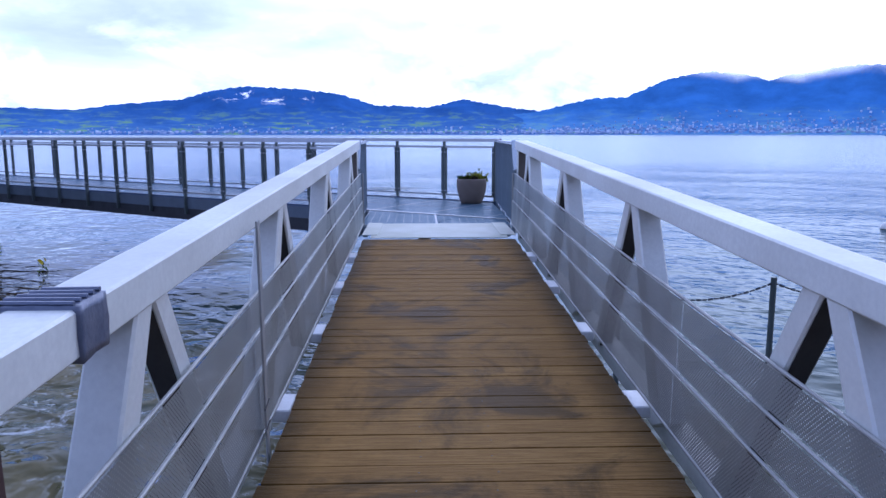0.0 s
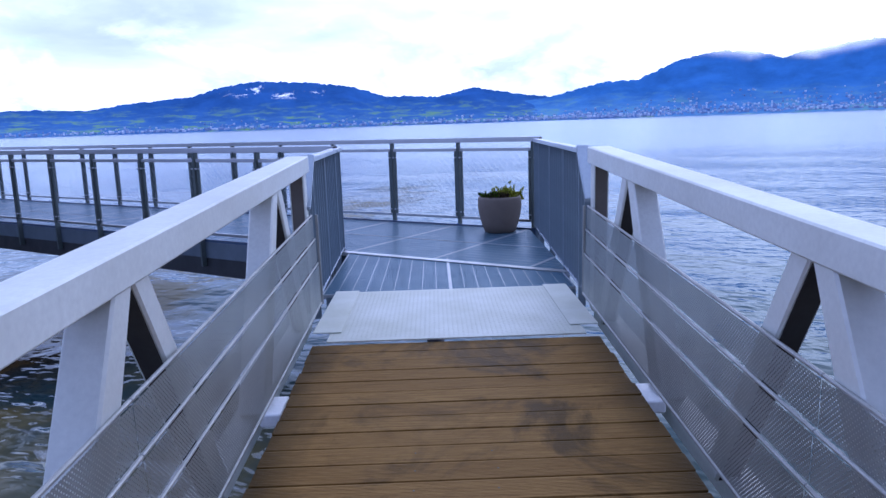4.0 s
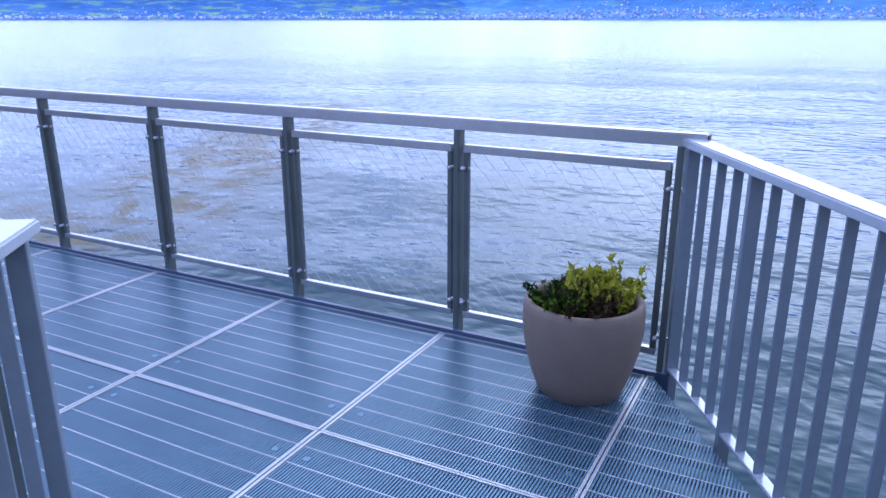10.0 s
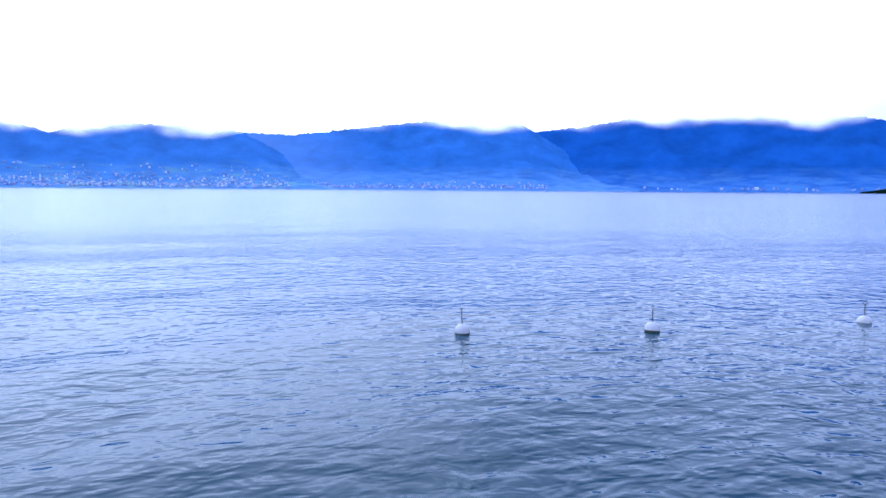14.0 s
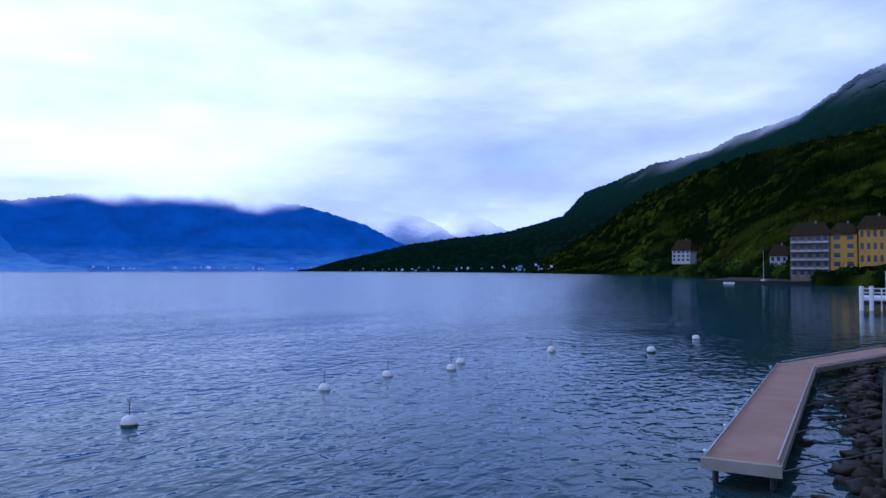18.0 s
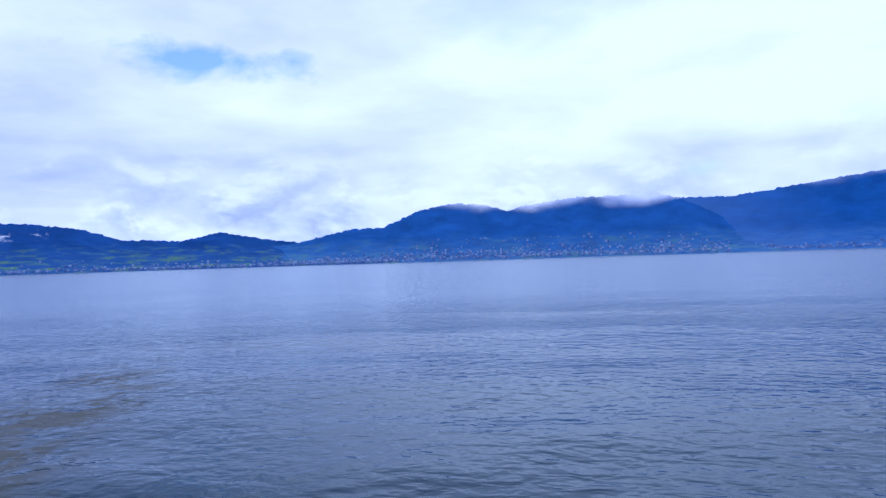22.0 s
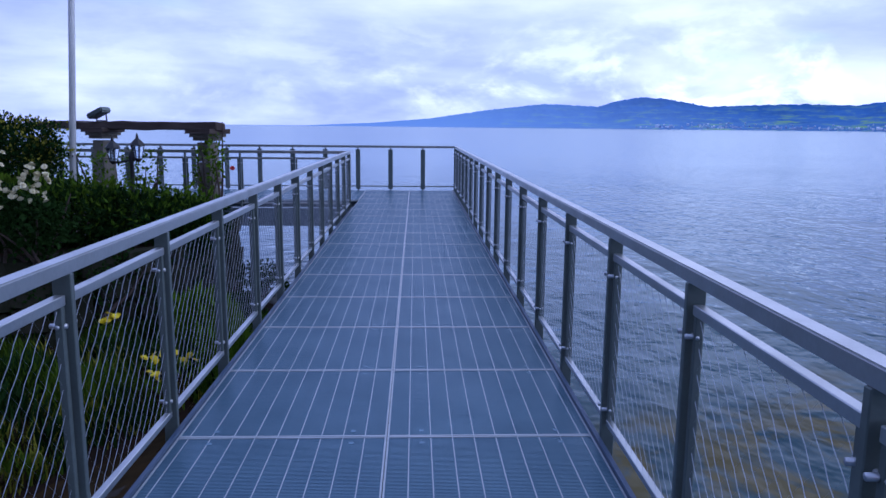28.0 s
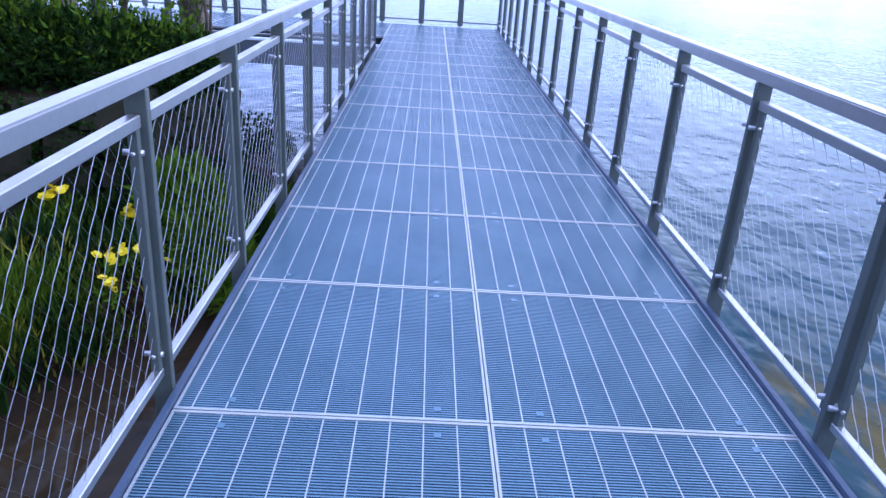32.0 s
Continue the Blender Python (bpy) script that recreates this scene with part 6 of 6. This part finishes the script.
# the lakeside restaurant with its orange storey
orange = material("orange_render", (0.62, 0.20, 0.035), 0.75, 0, (0.52, 0.16, 0.03), 2, 40, 0.2)
ochre_frame = material("ochre_window_frame", (0.50, 0.24, 0.03), 0.5, 0, (0.42, 0.19, 0.02), 4, 50, 0.1)
pane_mat = material("dark_window_glass", (0.02, 0.028, 0.035), 0.08, 0, (0.03, 0.04, 0.05), 1, 10, 0.0)
grey_render = material("grey_render", (0.45, 0.45, 0.43), 0.8, 0, (0.36, 0.36, 0.34), 1.5, 40, 0.2)
rest = thing("restaurant", pose(-2.2, -13.2, -0.6), "orange and grey lakeside restaurant with ochre-framed windows", "building")
bm = bmesh.new()
box(bm, -7, -0.12, -14, 0, 0, 2.9)
part("ground_floor", bm, grey_render, rest)
for i in range(7):
    y1 = -0.25 - i * 1.9
    win = new("window")
    win.parent = rest
    win.matrix_basis = pose(-0.10, y1, 0)
    bm = bmesh.new()
    for a, b, c, d in ((-1.8, -1.7, 0.25, 2.6), (-0.1, 0, 0.25, 2.6), (-1.8, 0, 2.5, 2.6), (-1.8, 0, 0.25, 0.37), (-0.95, -0.87, 0.25, 2.6)):
        box(bm, -0.02, 0.08, a, b, c, d)
    part("window_frame", bm, ochre_frame, win)
    bm = bmesh.new()
    box(bm, 0.0, 0.015, -1.75, -0.05, 0.3, 2.55)
    part("pane", bm, pane_mat, win)
bm = bmesh.new()
box(bm, -7, 0.06, -14.3, 0.3, 3.15, 4.75)
part("upper_floor", bm, orange, rest, "orange rendered upper storey")
bm = bmesh.new()
box(bm, -6.9, 0.22, -14.2, 0.2, 2.9, 3.15)
part("balcony_slab", bm, white_paint, rest)
bm = bmesh.new()
box(bm, -7.2, 0.55, -14.6, 0.6, 4.75, 4.95)
part("roof_slab", bm, grey_render, rest)
cs = np.stack([np.random.default_rng(3).uniform(-0.1, 0.5, 900), np.random.default_rng(4).uniform(-14.4, 0.6, 900), 4.95 + np.abs(np.random.default_rng(5).normal(0, 0.22, 900))], -1)
part("roof_planting", leaves_mesh("roof_planting", cs, np.tile([[0, 0, 1.0]], (900, 1)), 0.16, leaf_yellow, 1.6, 0.2, np.random.default_rng(6)), None, rest)
pole2 = thing("flagpole", pose(-1.80, -27.4, 4.35), "slim white flagpole on the restaurant roof", "flagpole")
bm = bmesh.new()
lathe(bm, [(0.042, 0), (0.030, 4.2), (0.04, 4.24), (0.01, 4.32)], 10)
part("mast", bm, white_paint, pole2)
pl = thing("flower_tub", pose(-0.2, -17.8, -0.6), "dark tub with red flowers on the quay", "planter")
bm = bmesh.new()
lathe(bm, [(0.14, 0), (0.19, 0.3), (0.2, 0.34), (0.17, 0.34)], 16)
part("tub", bm, black, pl)
cs = np.random.default_rng(7).normal(0, 0.09, (140, 3)) + np.array([0, 0, 0.46])
part("flower_head", leaves_mesh("flower_head", cs, np.tile([[0, 0, 1.0]], (140, 1)), 0.06, red, 1.2, 0.2, np.random.default_rng(8)), None, pl)
gate = thing("jetty_gate", pose(-0.95, -24.9, -0.6), "grey steel gate railing at the head of the jetty", "gate")
for i in range(9):
    bm = bmesh.new()
    tube(bm, (-1.6 + i * 0.24, 0, 0), (-1.6 + i * 0.24, 0, 1.15), 0.022, 6)
    part("bar", bm, zinc, gate)
for z in (0.1, 1.15):
    bm = bmesh.new()
    tube(bm, (-1.65, 0, z), (0.37, 0, z), 0.025, 6)
    part("rail", bm, zinc, gate)
bn = thing("grey_bin", pose(-1.25, -21.4, -0.6), "dark grey storage box on the quay", "box")
bm = bmesh.new()
box(bm, -0.5, 0.5, -0.4, 0.4, 0, 0.75)
part("body", bevelled(bm, 0.03, 2), dark_steel, bn)
bm = bmesh.new()
box(bm, -0.52, 0.52, -0.42, 0.42, 0.75, 0.82)
part("lid", bevelled(bm, 0.02, 2), dark_steel, bn)

# the white landing stage
ls = thing("landing_stage", pose(-3.6, -74.0, WATER), "white-painted steamer landing stage with stout posts", "pier")
bm = bmesh.new()
box(bm, -3.6, 3.2, -3, 3, 0.9, 1.15)
part("deck", bm, white_paint, ls)
bm = bmesh.new()
box(bm, -3.5, 3.1, -2.9, 2.9, 0.45, 0.6)
part("lower_beam", bm, dark_steel, ls)
for i in range(10):
    bm = bmesh.new()
    tube(bm, (-3.5 + i * 0.74, 3.05, -2), (-3.5 + i * 0.74, 3.05, 2.1 if i in (0, 4, 8, 9) else 1.9), 0.17 if i in (0, 4, 8, 9) else 0.05, 10)
    part("post", bm, white_paint, ls)
for z in (1.55, 1.9):
    bm = bmesh.new()
    tube(bm, (-3.5, 3.05, z), (3.2, 3.05, z), 0.045, 6)
    part("rail", bm, white_paint, ls)
bm = bmesh.new()
box(bm, -3.2, -0.8, -2.4, -1.0, 1.15, 2.7)
part("kiosk", bm, white_paint, ls)
bm = bmesh.new()
tube(bm, (1.2, 0, 1.15), (1.2, 0, 3.4), 0.07, 8)
part("signal_mast", bm, zinc, ls)
bm = bmesh.new()
lathe(bm, [(0.1, 1.15), (0.22, 1.3), (0.22, 1.9), (0.08, 2.1)], 10)
part("ring_stand", bm, orange, ls, "orange lifebuoy stand", m=pose(-0.2, 0.6, 0))

# a small boat moored by the village
bt = thing("sailing_boat", pose(19.0, -203.0, WATER, 0, 0, 75), "small white sailing boat with a bare mast moored by the shore", "boat")
bm = bmesh.new()
rows = []
for k in range(9):
    u = k / 8
    half = 1.0 * math.sin(math.pi * min(1, 0.18 + u * 0.82)) ** 0.7
    rows.append([bm.verts.new((-3.2 + 6.4 * u, sx * half * f, z)) for sx, f, z in ((-1, 1.0, 0.75), (-1, 0.7, -0.1), (1, 0.7, -0.1), (1, 1.0, 0.75))])
for ra, rb in zip(rows, rows[1:]):
    for i in range(4):
        bm.faces.new((ra[i], ra[(i + 1) % 4], rb[(i + 1) % 4], rb[i]))
bm.faces.new(rows[0][::-1])
bm.faces.new(rows[-1])
part("hull", bm, white_paint, bt)
bm = bmesh.new()
box(bm, -1.2, 1.0, -0.55, 0.55, 0.75, 1.15)
part("cabin", bevelled(bm, 0.12, 2), white_paint, bt)
bm = bmesh.new()
tube(bm, (0.3, 0, 0.7), (0.3, 0, 8.6), 0.07, 8, 0.04)
part("mast", bm, zinc, bt)

pont = thing("pontoon", pose(25.0, -203.0, WATER), "low white floating pontoon at the village shore", "pontoon")
bm = bmesh.new()
box(bm, -3.8, 3.8, -0.8, 0.8, -0.3, 0.35)
part("deck", bevelled(bm, 0.06, 1), white_paint, pont)

# ---- village houses
bm = bmesh.new()
bank = [(34, -206), (14, -196.5), (-8, -193), (-30, -189), (-34, -240), (40, -300)]
hi = [bm.verts.new((x, y, -0.9)) for x, y in bank]
lo = [bm.verts.new((x, y, -3.0)) for x, y in bank]
bm.faces.new(hi[::-1])
for i in range(len(bank)):
    j = (i + 1) % len(bank)
    bm.faces.new((hi[i], lo[i], lo[j], hi[j]))
bmesh.ops.recalc_face_normals(bm, faces=list(bm.faces))
tagged(part("ground_village", bm, dark_stone), "dark stone-edged strip of shore under the village houses", "ground", kind="structure")
roof_dark = material("dark_roof_tiles", (0.026, 0.021, 0.011), 0.9, 0, (0.045, 0.030, 0.016), 1.5, 12, 0.3, spec=0.03)
walls = {"yellow": material("yellow_house_render", (0.56, 0.33, 0.045), 0.85, 0, (0.46, 0.27, 0.035), 0.4, 6, 0.1),
         "pink": material("apricot_house_render", (0.60, 0.36, 0.18), 0.85, 0, (0.50, 0.30, 0.15), 0.4, 6, 0.1),
         "white": material("white_house_render", (0.50, 0.50, 0.49), 0.85, 0, (0.38, 0.38, 0.37), 0.4, 6, 0.1),
         "brown": material("brown_house_render", (0.20, 0.15, 0.12), 0.85, 0, (0.15, 0.12, 0.10), 0.4, 6, 0.1)}


def house(x, y, z, yaw, w, d, h, floors, cols, wall, label, balconies=False, roof=0.3):
    ob = thing("house", pose(x, y, z, 0, 0, yaw), label, "house", "village houses")
    bm = bmesh.new()
    box(bm, -w / 2, w / 2, -d / 2, d / 2, -1.1, h)
    part("wall", bm, walls[wall], ob)
    bm = bmesh.new()
    e = 0.7
    top = h + roof * d
    vs = [bm.verts.new(p) for p in ((-w / 2 - e, -d / 2 - e, h - 0.2), (w / 2 + e, -d / 2 - e, h - 0.2), (w / 2 + e, d / 2 + e, h - 0.2), (-w / 2 - e, d / 2 + e, h - 0.2), (-w / 2 + d * 0.15, 0, top), (w / 2 - d * 0.15, 0, top))]
    for f in ((0, 1, 5, 4), (1, 2, 5), (2, 3, 4, 5), (3, 0, 4), (3, 2, 1, 0)):
        bm.faces.new([vs[i] for i in f])
    r = part("roof", bm, roof_dark, ob, "dark tiled roof")
    bm = bmesh.new()
    box(bm, w * 0.1, w * 0.1 + 0.5, -0.3, 0.3, top - 1.4, top + 0.5)
    part("chimney", bm, walls["brown"], r)
    fh = h / floors
    for f in range(floors):
        for c in range(cols):
            wx = -w / 2 + w * (c + 0.5) / cols
            win = new("window")
            win.parent = ob
            win.matrix_basis = pose(wx, -d / 2, f * fh + fh * 0.28)
            bm = bmesh.new()
            box(bm, -w / cols * 0.24, w / cols * 0.24, -0.03, 0.02, 0, fh * 0.52)
            part("pane", bm, pane_mat, win)
            bm = bmesh.new()
            box(bm, -w / cols * 0.28, w / cols * 0.28, -0.12, 0.0, -0.15, -0.02)
            part("sill", bm, walls["white"], win)
        if balconies and f:
            bm = bmesh.new()
            box(bm, -w / 2 + 0.2, w / 2 - 0.2, -d / 2 - 1.3, -d / 2, f * fh - 0.08, f * fh + 0.06)
            box(bm, -w / 2 + 0.2, w / 2 - 0.2, -d / 2 - 1.32, -d / 2 - 1.25, f * fh + 0.06, f * fh + 0.34)
            part("balcony", bm, walls["white"], ob)
    return ob


house(8.0, -201, 0.0, 178, 8.6, 9, 10.5, 5, 5, "brown", "large brown apartment house with white balconies", True, 0.34)
house(0.8, -201, 0.0, 178, 5.6, 9, 10.6, 5, 2, "yellow", "plain yellow rendered block with a dark roof", False, 0.3)
house(-5.6, -199, 0.0, 178, 6.6, 9, 11.6, 4, 5, "yellow", "yellow rendered house with brown windows", False, 0.35)
house(-13.0, -197, 0.0, 176, 7.6, 9, 10.6, 4, 4, "pink", "apricot rendered house beside the landing stage", False, 0.35)
house(-21.5, -195, 0.0, 172, 8, 9, 10.0, 4, 4, "pink", "apricot rendered house with dark shutters", False, 0.35)
house(20.8, -280, 1.5, 178, 5.6, 6.5, 5.5, 2, 3, "white", "small white gabled house by the shore", False, 0.6)
house(80, -424, 6.5, 165, 10.5, 8, 6.5, 3, 4, "white", "white lakeside villa with a steep grey roof", False, 0.75)
rng = np.random.default_rng(71)
for i in range(40):
    k = i / 39
    head = 166 + 22 * k + rng.normal(0, 0.3)
    out = np.interp(head, [160, 170, 178, 190], [800, 420, 190, 130]) + rng.uniform(2, 10)
    x, y = math.sin(radians(head)) * out, math.cos(radians(head)) * out
    if 177.5 < head < 185 and rng.random() < 0.5:
        continue
    s = rng.uniform(1.6, 3.2) * out / 220
    foliage("shore_tree", pose(x, y, WATER + 0.6), [((0, 0, s * 1.0), (s * 0.8, s * 0.8, s * 0.8)), ((s * 0.5, 0.2, s * 0.7), (s * 0.6, s * 0.6, s * 0.55)), ((-s * 0.5, 0, s * 0.8), (s * 0.6, s * 0.6, s * 0.6))], 520, s * 0.22, leaf_dark if i % 3 else leaf_fresh, "dark round-crowned tree on the village shore", "tree", 1.2, 80 + i, branches=7)
